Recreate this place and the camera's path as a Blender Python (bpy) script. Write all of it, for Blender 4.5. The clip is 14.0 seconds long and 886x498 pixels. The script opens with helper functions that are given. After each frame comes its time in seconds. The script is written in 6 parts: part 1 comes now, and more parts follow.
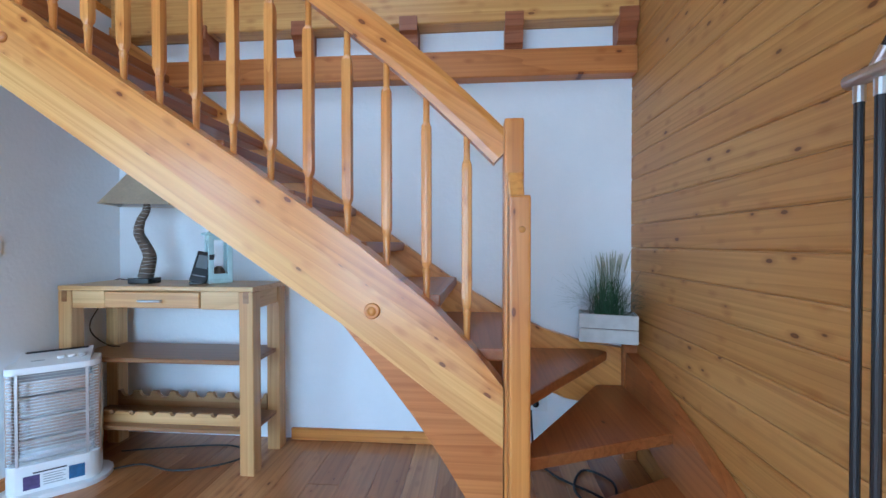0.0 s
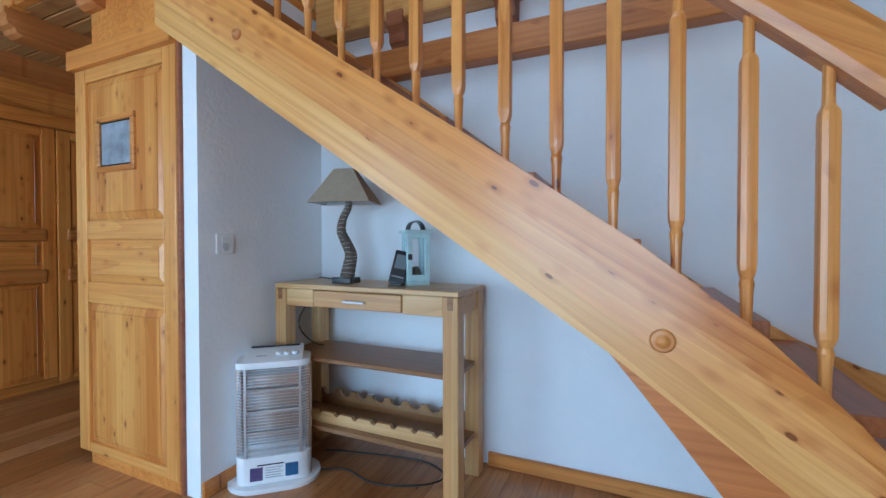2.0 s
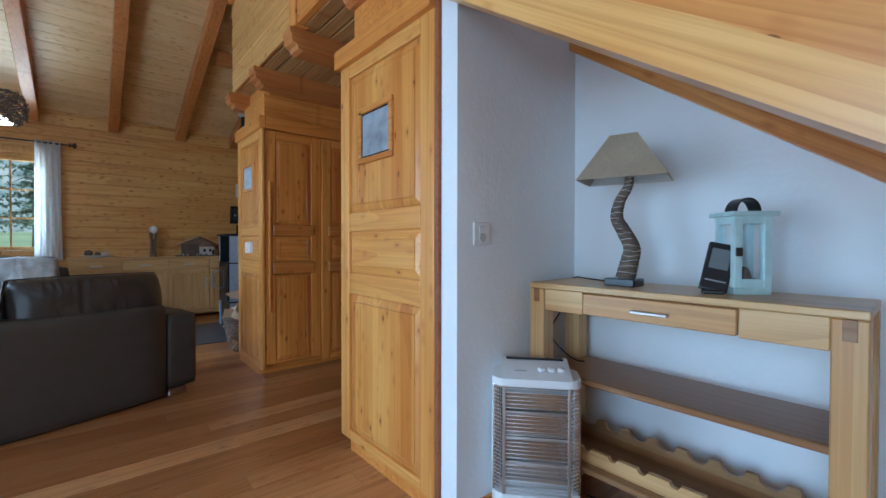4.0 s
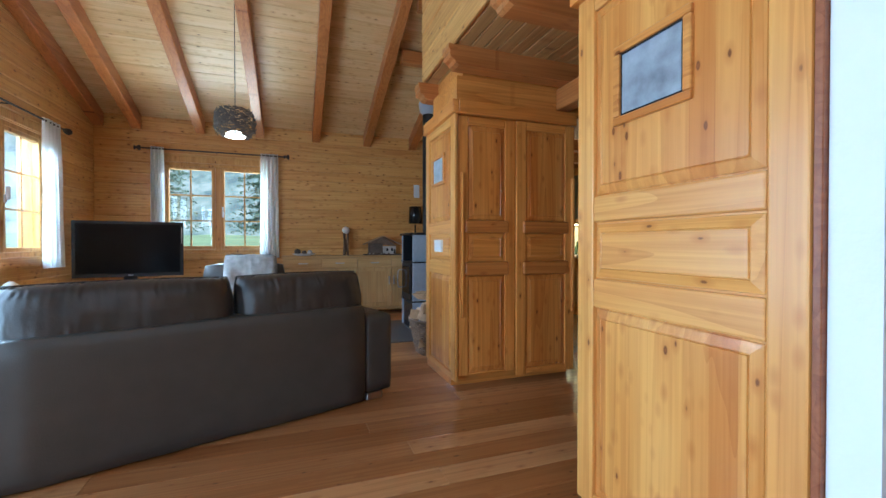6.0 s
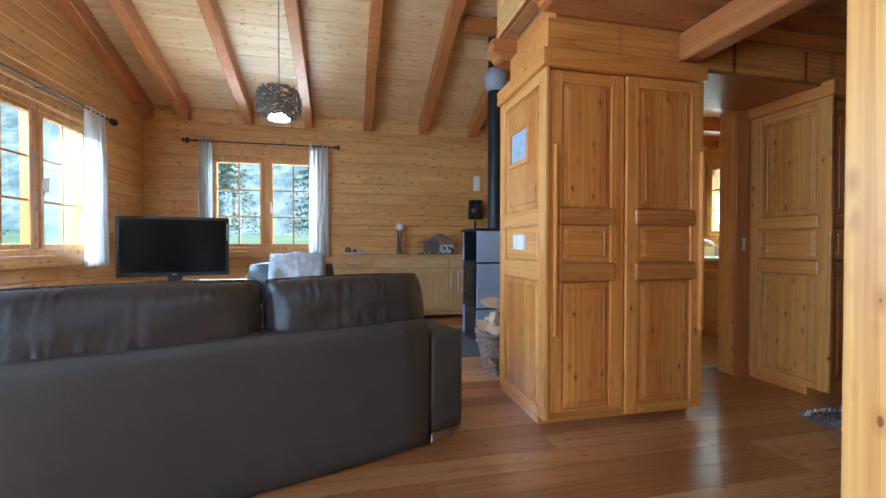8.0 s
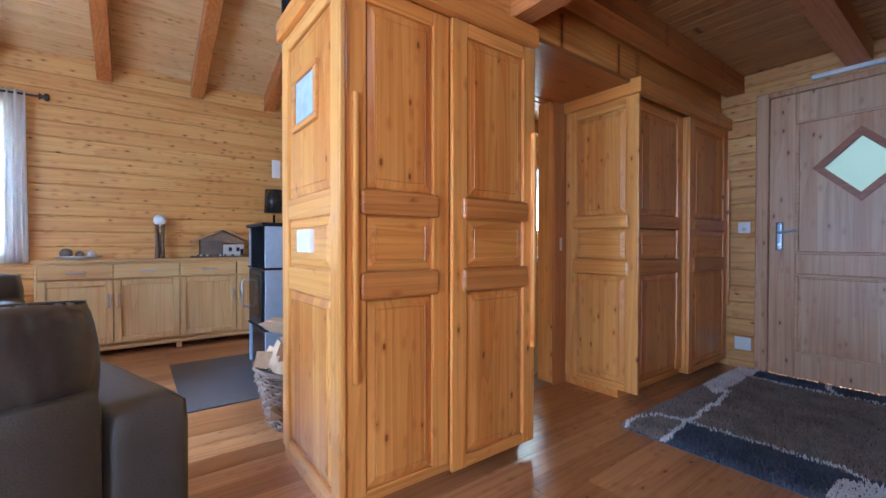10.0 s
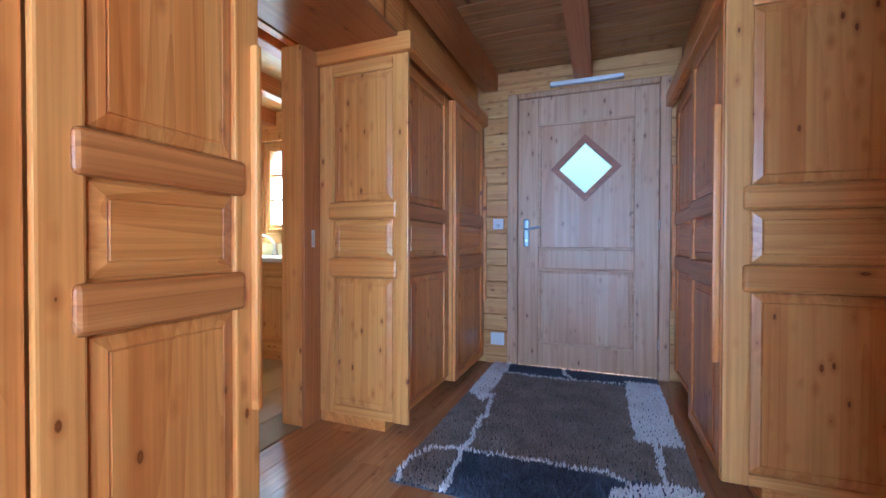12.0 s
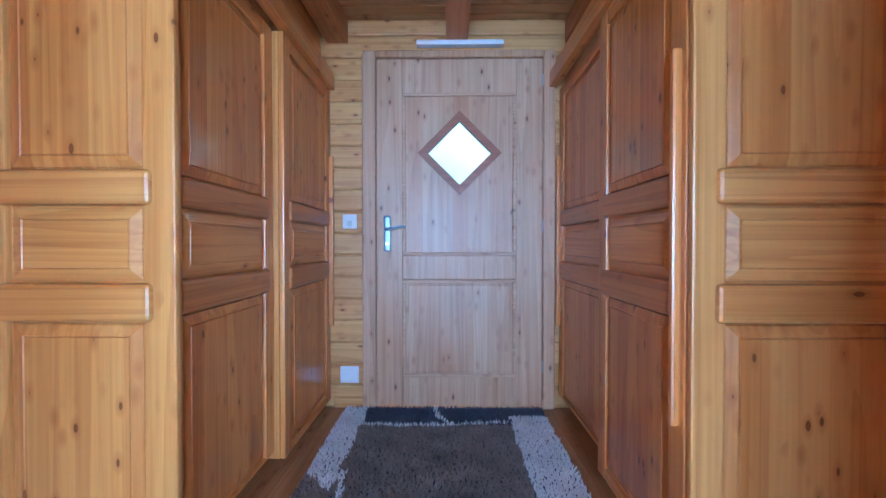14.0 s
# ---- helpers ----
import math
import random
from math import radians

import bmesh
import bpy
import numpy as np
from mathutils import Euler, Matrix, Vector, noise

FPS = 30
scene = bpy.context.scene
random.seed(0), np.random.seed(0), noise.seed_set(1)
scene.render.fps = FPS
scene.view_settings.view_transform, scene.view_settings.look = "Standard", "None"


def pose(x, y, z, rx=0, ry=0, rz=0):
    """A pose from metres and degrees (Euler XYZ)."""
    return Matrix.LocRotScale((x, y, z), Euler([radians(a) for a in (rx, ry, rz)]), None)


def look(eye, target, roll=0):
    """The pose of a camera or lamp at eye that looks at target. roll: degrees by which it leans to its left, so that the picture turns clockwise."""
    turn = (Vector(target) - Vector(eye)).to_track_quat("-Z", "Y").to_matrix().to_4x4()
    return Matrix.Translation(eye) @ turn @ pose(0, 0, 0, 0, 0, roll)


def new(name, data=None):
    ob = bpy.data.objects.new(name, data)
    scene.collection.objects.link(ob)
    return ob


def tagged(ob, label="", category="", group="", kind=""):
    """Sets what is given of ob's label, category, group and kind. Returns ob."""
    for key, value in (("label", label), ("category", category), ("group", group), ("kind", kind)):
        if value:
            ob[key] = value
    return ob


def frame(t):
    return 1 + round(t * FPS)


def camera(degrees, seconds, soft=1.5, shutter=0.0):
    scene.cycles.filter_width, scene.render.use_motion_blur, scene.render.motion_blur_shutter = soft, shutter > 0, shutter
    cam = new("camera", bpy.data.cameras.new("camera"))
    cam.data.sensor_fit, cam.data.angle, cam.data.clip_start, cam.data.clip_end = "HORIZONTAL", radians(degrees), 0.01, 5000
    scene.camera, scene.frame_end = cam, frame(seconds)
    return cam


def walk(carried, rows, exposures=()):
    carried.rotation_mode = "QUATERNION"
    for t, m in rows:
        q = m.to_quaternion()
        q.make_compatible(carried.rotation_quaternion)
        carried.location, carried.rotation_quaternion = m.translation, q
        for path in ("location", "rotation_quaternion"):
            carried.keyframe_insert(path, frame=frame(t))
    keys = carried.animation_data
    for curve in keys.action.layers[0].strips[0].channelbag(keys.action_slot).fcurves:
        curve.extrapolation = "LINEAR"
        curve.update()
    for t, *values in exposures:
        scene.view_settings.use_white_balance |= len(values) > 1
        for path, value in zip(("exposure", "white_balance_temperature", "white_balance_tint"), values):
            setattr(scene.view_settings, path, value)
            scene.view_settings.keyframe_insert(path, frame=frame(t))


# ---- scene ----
import itertools
cam = camera(94.1, 14.0)
METRES, EYE, TILT, LEAN, TURN = 4.7, 1.06, 0.0, 0.0, 4.6
ROWS = [
    (0.0, 0.0, 0.0, 0.0, -0.0, -0.72, 0.05),
    (0.5, -0.0091, 0.0181, -0.003, 3.84, -0.73, 0.06),
    (1.0, -0.0279, 0.0352, -0.0055, 8.62, -0.76, 0.05),
    (1.5, -0.0556, 0.0531, -0.0034, 13.7, -0.82, 0.08),
    (2.0, -0.0816, 0.0673, -0.0, 19.21, -0.9, 0.09),
    (2.5, -0.1049, 0.0752, 0.0005, 25.55, -0.78, 0.05),
    (3.0, -0.1324, 0.0863, 0.0001, 31.96, -0.76, -0.01),
    (3.5, -0.1607, 0.1009, -0.0045, 38.37, -0.72, -0.01),
    (4.0, -0.1896, 0.1087, -0.0087, 44.82, -0.77, -0.08),
    (6.5, -0.3592, 0.1128, -0.0165, 71.35, -0.65, -0.0),
    (7.0, -0.3938, 0.1134, -0.0203, 75.43, -0.65, -0.06),
    (9.5, -0.5654, 0.2017, -0.0157, 56.78, -0.68, -0.09),
    (10.0, -0.5947, 0.2347, -0.0187, 48.48, -0.65, -0.08),
    (10.5, -0.6148, 0.2628, -0.0187, 39.94, -0.64, -0.15),
    (11.0, -0.6361, 0.2957, -0.0203, 31.28, -0.69, -0.17),
    (11.5, -0.6576, 0.3358, -0.0244, 23.32, -0.69, -0.18),
    (12.0, -0.6685, 0.373, -0.0235, 16.51, -0.73, -0.1),
    (12.5, -0.6805, 0.4135, -0.0264, 10.28, -0.76, -0.17),
    (13.0, -0.6892, 0.4519, -0.0251, 4.49, -0.75, -0.13),
    (13.5, -0.6942, 0.4939, -0.0205, -0.58, -0.72, -0.09),
    (14.0, -0.6957, 0.5404, -0.0178, -3.95, -0.76, 0.02),
]
walk(cam, [(t, pose(0, 0, EYE, TILT, LEAN, TURN) @ pose(METRES * x, METRES * y, METRES * z, 90 + pitch, roll, yaw)) for t, x, y, z, yaw, pitch, roll in ROWS],
     [(0.0, 1.02, 5200, -3), (2.0, 0.74, 5270, -4), (3.0, 0.57, 5200, -3), (4.0, 0.65, 5350, -4), (6.5, 1.17, 5350, -4), (7.0, 1.26, 5270, -4), (9.5, 1.82, 5040, 3), (11.0, 2.38, 4740, 6), (12.5, 2.62, 4330, 1), (14.0, 2.95, 4180, -1)])


# ---- world, sun, large lights ----
world = bpy.data.worlds.new("world")
scene.world = world
world.use_nodes = True
wn = world.node_tree
sky = wn.nodes.new("ShaderNodeTexSky")
sky.sky_type = "NISHITA"
sky.sun_disc = False
sky.sun_elevation = radians(42)
sky.sun_rotation = radians(20)
wn.links.new(sky.outputs[0], wn.nodes["Background"].inputs[0])
wn.nodes["Background"].inputs[1].default_value = 0.12


def lamp(name, kind, m, energy, color, sx=1.0, sy=1.0):
    d = bpy.data.lights.new(name, kind)
    d.energy, d.color = energy, color
    if kind == "AREA":
        d.shape, d.size, d.size_y = "RECTANGLE", sx, sy
    ob = new(name, d)
    ob.matrix_world = m
    return ob


DAY = (0.60, 0.76, 1.0)
sun = lamp("sun", "SUN", look((3.6, 10, 9), (0, 0, 0)), 5.0, (1.0, 0.95, 0.86))
sun.data.angle = radians(0.5)
# daylight at the openings: unseen balcony doors behind the walker and roof window, assumed for light; living-room
# windows, kitchen window
lamp("balcony_daylight", "AREA", look((-0.75, -2.0, 1.15), (-0.75, 3.0, 1.05)), 46, DAY, 1.8, 1.9)
lamp("balcony_daylight", "AREA", look((-3.70, -2.0, 1.15), (-3.55, 3.0, 1.15)), 48, DAY, 1.9, 1.9)
lamp("roof_window_daylight", "AREA", look((-0.75, 0.7, 3.12), (-0.95, 0.9, 0.0)), 7.2, (0.72, 0.84, 1.0), 0.9, 1.0)
lamp("south_window_daylight", "AREA", look((-6.15, -3.3, 2.75), (-6.0, 0.0, 0.9)), 260, DAY, 1.8, 0.6)
lamp("west_window_daylight", "AREA", look((-9.9, -0.5, 3.0), (-5.5, 0.2, 1.0)), 220, DAY, 2.0, 0.6)
# unseen lamp below the sill, added for meadow light bounced up to the ceiling
lamp("west_meadow_light", "AREA", look((-9.3, -0.56, 0.1), (-6.4, -0.4, 2.6)), 75, (0.82, 0.92, 0.95), 1.6, 0.6)
lamp("kitchen_daylight", "AREA", look((-6.0, 4.9, 1.5), (-5.6, 3.0, 0.6)), 7, (0.70, 0.86, 0.78), 0.9, 0.85)
lamp("cupboard_light", "AREA", look((-7.1, 4.52, 1.285), (-7.1, 4.56, 0.5)), 1.7, (0.86, 0.90, 0.52), 0.9, 0.05)

# ---- materials ----


def mat(name):
    m = bpy.data.materials.new(name)
    m.use_nodes = True
    nt = m.node_tree
    return m, nt, nt.nodes["Principled BSDF"]


def math_node(nt, op, a, b=None, c=None):
    n = nt.nodes.new("ShaderNodeMath")
    n.operation = op
    for i, v in enumerate((a, b, c)):
        if v is None:
            continue
        if isinstance(v, (int, float)):
            n.inputs[i].default_value = v
        else:
            nt.links.new(v, n.inputs[i])
    return n.outputs[0]


def mix(nt, fac, a, b, blend="MIX"):
    n = nt.nodes.new("ShaderNodeMix")
    n.data_type, n.blend_type = "RGBA", blend
    for sock, v in ((n.inputs[0], fac), (n.inputs[6], a), (n.inputs[7], b)):
        if isinstance(v, (int, float)):
            sock.default_value = v
        elif isinstance(v, tuple):
            sock.default_value = (*v, 1)
        else:
            nt.links.new(v, sock)
    return n.outputs[2]


def ramp(nt, fac, stops):
    n = nt.nodes.new("ShaderNodeValToRGB")
    while len(n.color_ramp.elements) < len(stops):
        n.color_ramp.elements.new(0.5)
    for e, (p, c) in zip(n.color_ramp.elements, stops):
        e.position, e.color = p, (*c, 1) if isinstance(c, tuple) else (c, c, c, 1)
    nt.links.new(fac, n.inputs[0])
    return n.outputs[0]


def coords(nt, scale, loc=(0, 0, 0)):
    """Object coordinates shifted by a random amount for each object and island."""
    tc = nt.nodes.new("ShaderNodeTexCoord")
    oi = nt.nodes.new("ShaderNodeObjectInfo")
    ge = nt.nodes.new("ShaderNodeNewGeometry")
    s = math_node(nt, "ADD", math_node(nt, "MULTIPLY", oi.outputs["Random"], 23.0), math_node(nt, "MULTIPLY", ge.outputs["Random Per Island"], 37.0))
    cb = nt.nodes.new("ShaderNodeCombineXYZ")
    for i, k in enumerate((1.0, 0.73, 0.57)):
        nt.links.new(math_node(nt, "MULTIPLY", s, k), cb.inputs[i])
    add = nt.nodes.new("ShaderNodeVectorMath")
    add.operation = "ADD"
    nt.links.new(tc.outputs["Object"], add.inputs[0])
    nt.links.new(cb.outputs[0], add.inputs[1])
    rnd = math_node(nt, "FRACT", math_node(nt, "MULTIPLY", s, 7.31))
    outs = []
    for sc in scale:
        mp = nt.nodes.new("ShaderNodeMapping")
        mp.inputs["Scale"].default_value = sc
        nt.links.new(add.outputs[0], mp.inputs[0])
        outs.append(mp.outputs[0])
    return outs, rnd


def noise_tex(nt, vec, scale, detail=3.0, rough=0.55, dist=0.0):
    n = nt.nodes.new("ShaderNodeTexNoise")
    n.inputs["Scale"].default_value, n.inputs["Detail"].default_value = scale, detail
    n.inputs["Roughness"].default_value, n.inputs["Distortion"].default_value = rough, dist
    if vec is not None:
        nt.links.new(vec, n.inputs["Vector"])
    return n.outputs[0]


def bump(nt, bsdf, height, strength, dist):
    b = nt.nodes.new("ShaderNodeBump")
    b.inputs["Strength"].default_value, b.inputs["Distance"].default_value = strength, dist
    nt.links.new(height, b.inputs["Height"])
    nt.links.new(b.outputs[0], bsdf.inputs["Normal"])


def wood(name, light, dark, axis, rough=0.36, knots=1.0, tone=0.25, grain=0.6, staves=0.0, coat=0.0):
    """Planed softwood with long grain along one local axis, growth rings and knots."""
    m, nt, bs = mat(name)
    ax = "xyz".index(axis)

    def sc(along, across, flat=False):
        v = [across] * 3
        v[ax] = along
        if flat:
            v[2 if ax == 1 else 1] = 0.0
        return tuple(v)
    (fine, ring, knot, broad, blot), rnd = coords(nt, (sc(1.3, 75), sc(0.16, 4.6), sc(11.0, 24.0, True), sc(0.8, 3.0), sc(1.5, 7.0)))
    f = noise_tex(nt, fine, 1.0, 3.0, 0.6)
    field = noise_tex(nt, ring, 1.0, 1.5, 0.45)
    lines = math_node(nt, "FRACT", math_node(nt, "MULTIPLY", field, 16.0))
    w = math_node(nt, "POWER", lines, 2.2)
    b = noise_tex(nt, broad, 1.0, 2.0)
    g = math_node(nt, "ADD", math_node(nt, "MULTIPLY", math_node(nt, "SUBTRACT", 1.0, w), 0.22), math_node(nt, "MULTIPLY", f, 0.78))
    g = math_node(nt, "ADD", math_node(nt, "MULTIPLY", g, grain), math_node(nt, "MULTIPLY", b, 1.0 - grain))
    col = ramp(nt, g, [(0.33, dark), (0.62, light)])
    # warm cloudy heartwood
    cloud = nt.nodes.new("ShaderNodeMapRange")
    cloud.inputs[1].default_value, cloud.inputs[2].default_value = 0.40, 0.70
    nt.links.new(noise_tex(nt, blot, 1.0, 3.0, 0.55), cloud.inputs[0])
    col = mix(nt, math_node(nt, "MULTIPLY", cloud.outputs[0], 0.45), col, mix(nt, 1.0, col, (0.88, 0.68, 0.46), "MULTIPLY"))
    # board-to-board tone
    col = mix(nt, math_node(nt, "MULTIPLY", rnd, tone), col, mix(nt, 1.0, col, (0.80, 0.60, 0.40) if tone < 1 else (0.56, 0.42, 0.30), "MULTIPLY"))
    if staves:
        # glued staves across the grain, each of its own tone
        tc = nt.nodes.new("ShaderNodeTexCoord")
        sep = nt.nodes.new("ShaderNodeSeparateXYZ")
        nt.links.new(tc.outputs["Object"], sep.inputs[0])
        other = 0 if ax != 0 else 2
        cell = math_node(nt, "FLOOR", math_node(nt, "DIVIDE", math_node(nt, "ADD", sep.outputs[other], math_node(nt, "MULTIPLY", rnd, 5.0)), staves))
        wh = nt.nodes.new("ShaderNodeTexWhiteNoise")
        wh.noise_dimensions = "1D"
        nt.links.new(cell, wh.inputs["W"])
        col = mix(nt, math_node(nt, "MULTIPLY", math_node(nt, "POWER", wh.outputs[0], 1.6), 0.85), col, mix(nt, 1.0, col, (0.76, 0.54, 0.36), "MULTIPLY"))
    if knots:
        v = nt.nodes.new("ShaderNodeTexVoronoi")
        v.inputs["Scale"].default_value = 1.0
        nt.links.new(knot, v.inputs["Vector"])
        sepc = nt.nodes.new("ShaderNodeSeparateColor")
        nt.links.new(v.outputs["Color"], sepc.inputs[0])
        keep = math_node(nt, "LESS_THAN", sepc.outputs[0], 0.34 * knots)
        wob = math_node(nt, "ADD", v.outputs["Distance"], math_node(nt, "MULTIPLY", math_node(nt, "SUBTRACT", f, 0.5), 0.10))
        size = math_node(nt, "ADD", 0.05, math_node(nt, "MULTIPLY", math_node(nt, "POWER", sepc.outputs[1], 2.0), 0.11))
        ratio = math_node(nt, "DIVIDE", wob, size)
        edge = nt.nodes.new("ShaderNodeMapRange")
        edge.inputs[1].default_value, edge.inputs[2].default_value = 1.1, 0.75
        nt.links.new(ratio, edge.inputs[0])
        core = math_node(nt, "MULTIPLY", edge.outputs[0], keep)
        heart = mix(nt, ratio, (dark[0] * 0.50, dark[1] * 0.34, dark[2] * 0.26), (dark[0] * 0.16, dark[1] * 0.09, dark[2] * 0.07))
        halo = nt.nodes.new("ShaderNodeMapRange")
        halo.inputs[1].default_value, halo.inputs[2].default_value = 0.42, 0.06
        nt.links.new(wob, halo.inputs[0])
        hk = math_node(nt, "MULTIPLY", math_node(nt, "MULTIPLY", halo.outputs[0], keep), 0.7)
        col = mix(nt, hk, col, (dark[0] * 0.8, dark[1] * 0.62, dark[2] * 0.5))
        col = mix(nt, math_node(nt, "MULTIPLY", core, 0.9), col, heart)
    nt.links.new(col, bs.inputs["Base Color"])
    nt.links.new(math_node(nt, "ADD", rough - 0.06, math_node(nt, "MULTIPLY", b, 0.14)), bs.inputs["Roughness"])
    bs.inputs["Coat Weight"].default_value, bs.inputs["Coat Roughness"].default_value = coat, 0.16
    bump(nt, bs, g, 0.10, 0.002)
    return m


def plain(name, color, rough=0.5, metal=0.0, var=0.12, scale=30.0, relief=0.0, relief_scale=120.0, coat=0.0):
    m, nt, bs = mat(name)
    tc = nt.nodes.new("ShaderNodeTexCoord")
    n = noise_tex(nt, tc.outputs["Object"], scale, 4.0)
    n2 = noise_tex(nt, tc.outputs["Object"], scale * 0.12, 2.0)
    f = math_node(nt, "ADD", math_node(nt, "MULTIPLY", n, 0.5), math_node(nt, "MULTIPLY", n2, 0.5))
    lo, hi = tuple(c * (1 - var) for c in color), tuple(min(1.0, c * (1 + var)) for c in color)
    nt.links.new(ramp(nt, f, [(0.3, lo), (0.7, hi)]), bs.inputs["Base Color"])
    nt.links.new(math_node(nt, "ADD", rough - 0.05, math_node(nt, "MULTIPLY", f, 0.1)), bs.inputs["Roughness"])
    bs.inputs["Metallic"].default_value = metal
    bs.inputs["Coat Weight"].default_value = coat
    if relief:
        r = noise_tex(nt, tc.outputs["Object"], relief_scale, 3.0)
        bump(nt, bs, r, relief, 0.004)
    return m


def glass(name, rough=0.0, color=(1, 1, 1), ior=1.45):
    m, nt, bs = mat(name)
    bs.inputs["Base Color"].default_value = (*color, 1)
    bs.inputs["Transmission Weight"].default_value = 1.0
    bs.inputs["Roughness"].default_value, bs.inputs["IOR"].default_value = rough, ior
    return m


def glow(name, color, strength):
    m, nt, bs = mat(name)
    bs.inputs["Base Color"].default_value = (*color, 1)
    bs.inputs["Emission Color"].default_value = (*color, 1)
    bs.inputs["Emission Strength"].default_value = strength
    return m


PINE_L, PINE_D = (0.75, 0.45, 0.155), (0.53, 0.255, 0.066)
CAB_L, CAB_D = (0.80, 0.355, 0.08), (0.52, 0.175, 0.028)
wall_x, wall_y, wall_z = (wood("pine_cladding_" + a, PINE_L, PINE_D, a, 0.42, 1.6, 0.35) for a in "xyz")
cab_x, cab_y, cab_z = (wood("cabinet_pine_" + a, CAB_L, CAB_D, a, 0.34, 0.7, 0.35, 0.6, 0.0, 0.3) for a in "xyz")
PALE_L, PALE_D = (0.79, 0.41, 0.112), (0.57, 0.232, 0.044)
pale_x, pale_z = (wood("pale_cabinet_pine_" + a, PALE_L, PALE_D, a, 0.36, 0.6, 0.3, 0.65, 0.0, 0.1) for a in "xz")
pale_panel = wood("pale_panel_pine", PALE_L, PALE_D, "z", 0.34, 2.1, 0.2, 0.5, 0.075, 0.1)
cab_rail = wood("cabinet_rail_pine", (0.60, 0.235, 0.055), (0.38, 0.12, 0.022), "x", 0.30, 0.25, 0.3, 0.75, 0.0, 0.15)
pale_rail = wood("pale_cabinet_rail_pine", (0.75, 0.375, 0.10), (0.53, 0.21, 0.041), "x", 0.32, 0.3, 0.3, 0.75, 0.0, 0.15)
cab_mid = wood("cabinet_cross_panel_pine", CAB_L, CAB_D, "x", 0.32, 0.5, 0.3, 0.7, 0.0, 0.3)
east_x = wood("east_wall_pine", (0.57, 0.295, 0.09), (0.38, 0.17, 0.04), "x", 0.42, 1.3, 0.35)
cab_panel = wood("cabinet_panel_pine", CAB_L, CAB_D, "z", 0.32, 1.5, 0.2, 0.55, 0.075, 0.3)
stair_x, stair_y, stair_z = (wood("stair_larch_" + a, (0.74, 0.36, 0.10), (0.48, 0.175, 0.036), a, 0.30, 1.3, 0.6, 0.6, 0.0, 0.12) for a in "xyz")
stair_pink = wood("pinkish_stair_larch", (0.78, 0.41, 0.135), (0.57, 0.24, 0.064), "x", 0.30, 1.9, 0.2, 0.6, 0.0, 0.15)
stair_knotty = wood("knotty_stair_larch", (0.72, 0.335, 0.088), (0.45, 0.155, 0.03), "x", 0.30, 2.4, 0.2, 0.5, 0.0, 0.15)
stair_pale = wood("pale_stair_larch", (0.80, 0.48, 0.17), (0.62, 0.31, 0.085), "x", 0.34, 0.2, 0.2, 0.8, 0.0, 0.12)
beam_x, beam_y, beam_z = (wood("beam_pine_" + a, (0.58, 0.235, 0.066), (0.37, 0.12, 0.028), a, 0.4, 0.6, 0.3) for a in "xyz")
dark_x, dark_y = (wood("red_brown_beam_" + a, (0.36, 0.13, 0.055), (0.22, 0.065, 0.025), a, 0.45, 0.4, 0.2) for a in "xy")
tread_y = wood("tread_larch", (0.40, 0.15, 0.046), (0.25, 0.08, 0.022), "y", 0.36, 0.5, 0.4, 0.6, 0.0, 0.08)
# darker copy of the ceiling boards, the hall's dimness put into the colour
ceil_dimmed = wood("dimmed_ceiling_boards", (0.50, 0.28, 0.10), (0.30, 0.14, 0.043), "x", 0.45, 1.3, 0.3)
ceil_y = wood("ceiling_boards_y", (0.80, 0.575, 0.31), (0.62, 0.40, 0.175), "y", 0.42, 1.7, 0.3)
kitch_y = wood("kitchen_ceiling_pine", (0.66, 0.40, 0.13), (0.46, 0.235, 0.06), "y", 0.4, 0.8, 0.3)
floor_y = wood("floor_larch", (0.62, 0.33, 0.14), (0.37, 0.165, 0.058), "y", 0.3, 1.6, 1.0, 0.6, 0.0, 0.2)
oak_x, oak_y, oak_z = (wood("console_oak_" + a, (0.74, 0.53, 0.26), (0.54, 0.34, 0.14), a, 0.34, 0.0, 0.3, 0.7, 0.042) for a in "xyz")
# darker copy of the console oak, for shelves, back rail and leg joints
oakd_x = wood("darker_console_oak", (0.38, 0.235, 0.115), (0.22, 0.12, 0.052), "x", 0.35, 0.0, 0.5, 0.6, 0.045)
side_y, side_z = (wood("sideboard_oak_" + a, (0.70, 0.48, 0.22), (0.52, 0.32, 0.125), a, 0.4, 0.1, 0.15) for a in "yz")
door_x, door_z = (wood("entrance_larch_" + a, (0.66, 0.42, 0.25), (0.46, 0.265, 0.135), a, 0.4, 1.0, 0.3) for a in "xz")
door_panel = wood("entrance_panel_larch", (0.69, 0.455, 0.28), (0.48, 0.285, 0.155), "z", 0.38, 1.3, 0.3, 0.6, 0.09)
lime = plain("whitewashed_wood", (0.56, 0.54, 0.51), 0.8, 0, 0.25, 14, 0.4, 60)
plaster = plain("white_plaster", (0.83, 0.85, 0.875), 0.85, 0, 0.03, 8, 0.4, 45)
white_plastic = plain("white_plastic", (0.80, 0.81, 0.82), 0.35, 0, 0.02)
grey_plastic = plain("grey_plastic", (0.35, 0.36, 0.38), 0.45, 0, 0.05)
well_shade_grey = plain("well_shade_grey", (0.58, 0.59, 0.60), 0.4, 0, 0.04)
display_grey = plain("display_grey", (0.17, 0.19, 0.20), 0.2, 0, 0.1)
black_plastic = plain("black_plastic", (0.02, 0.02, 0.022), 0.25, 0, 0.1)
screen_black = plain("screen_glass", (0.006, 0.006, 0.007), 0.14, 0, 0.1)
screen_black.node_tree.nodes["Principled BSDF"].inputs["Specular IOR Level"].default_value = 0.12
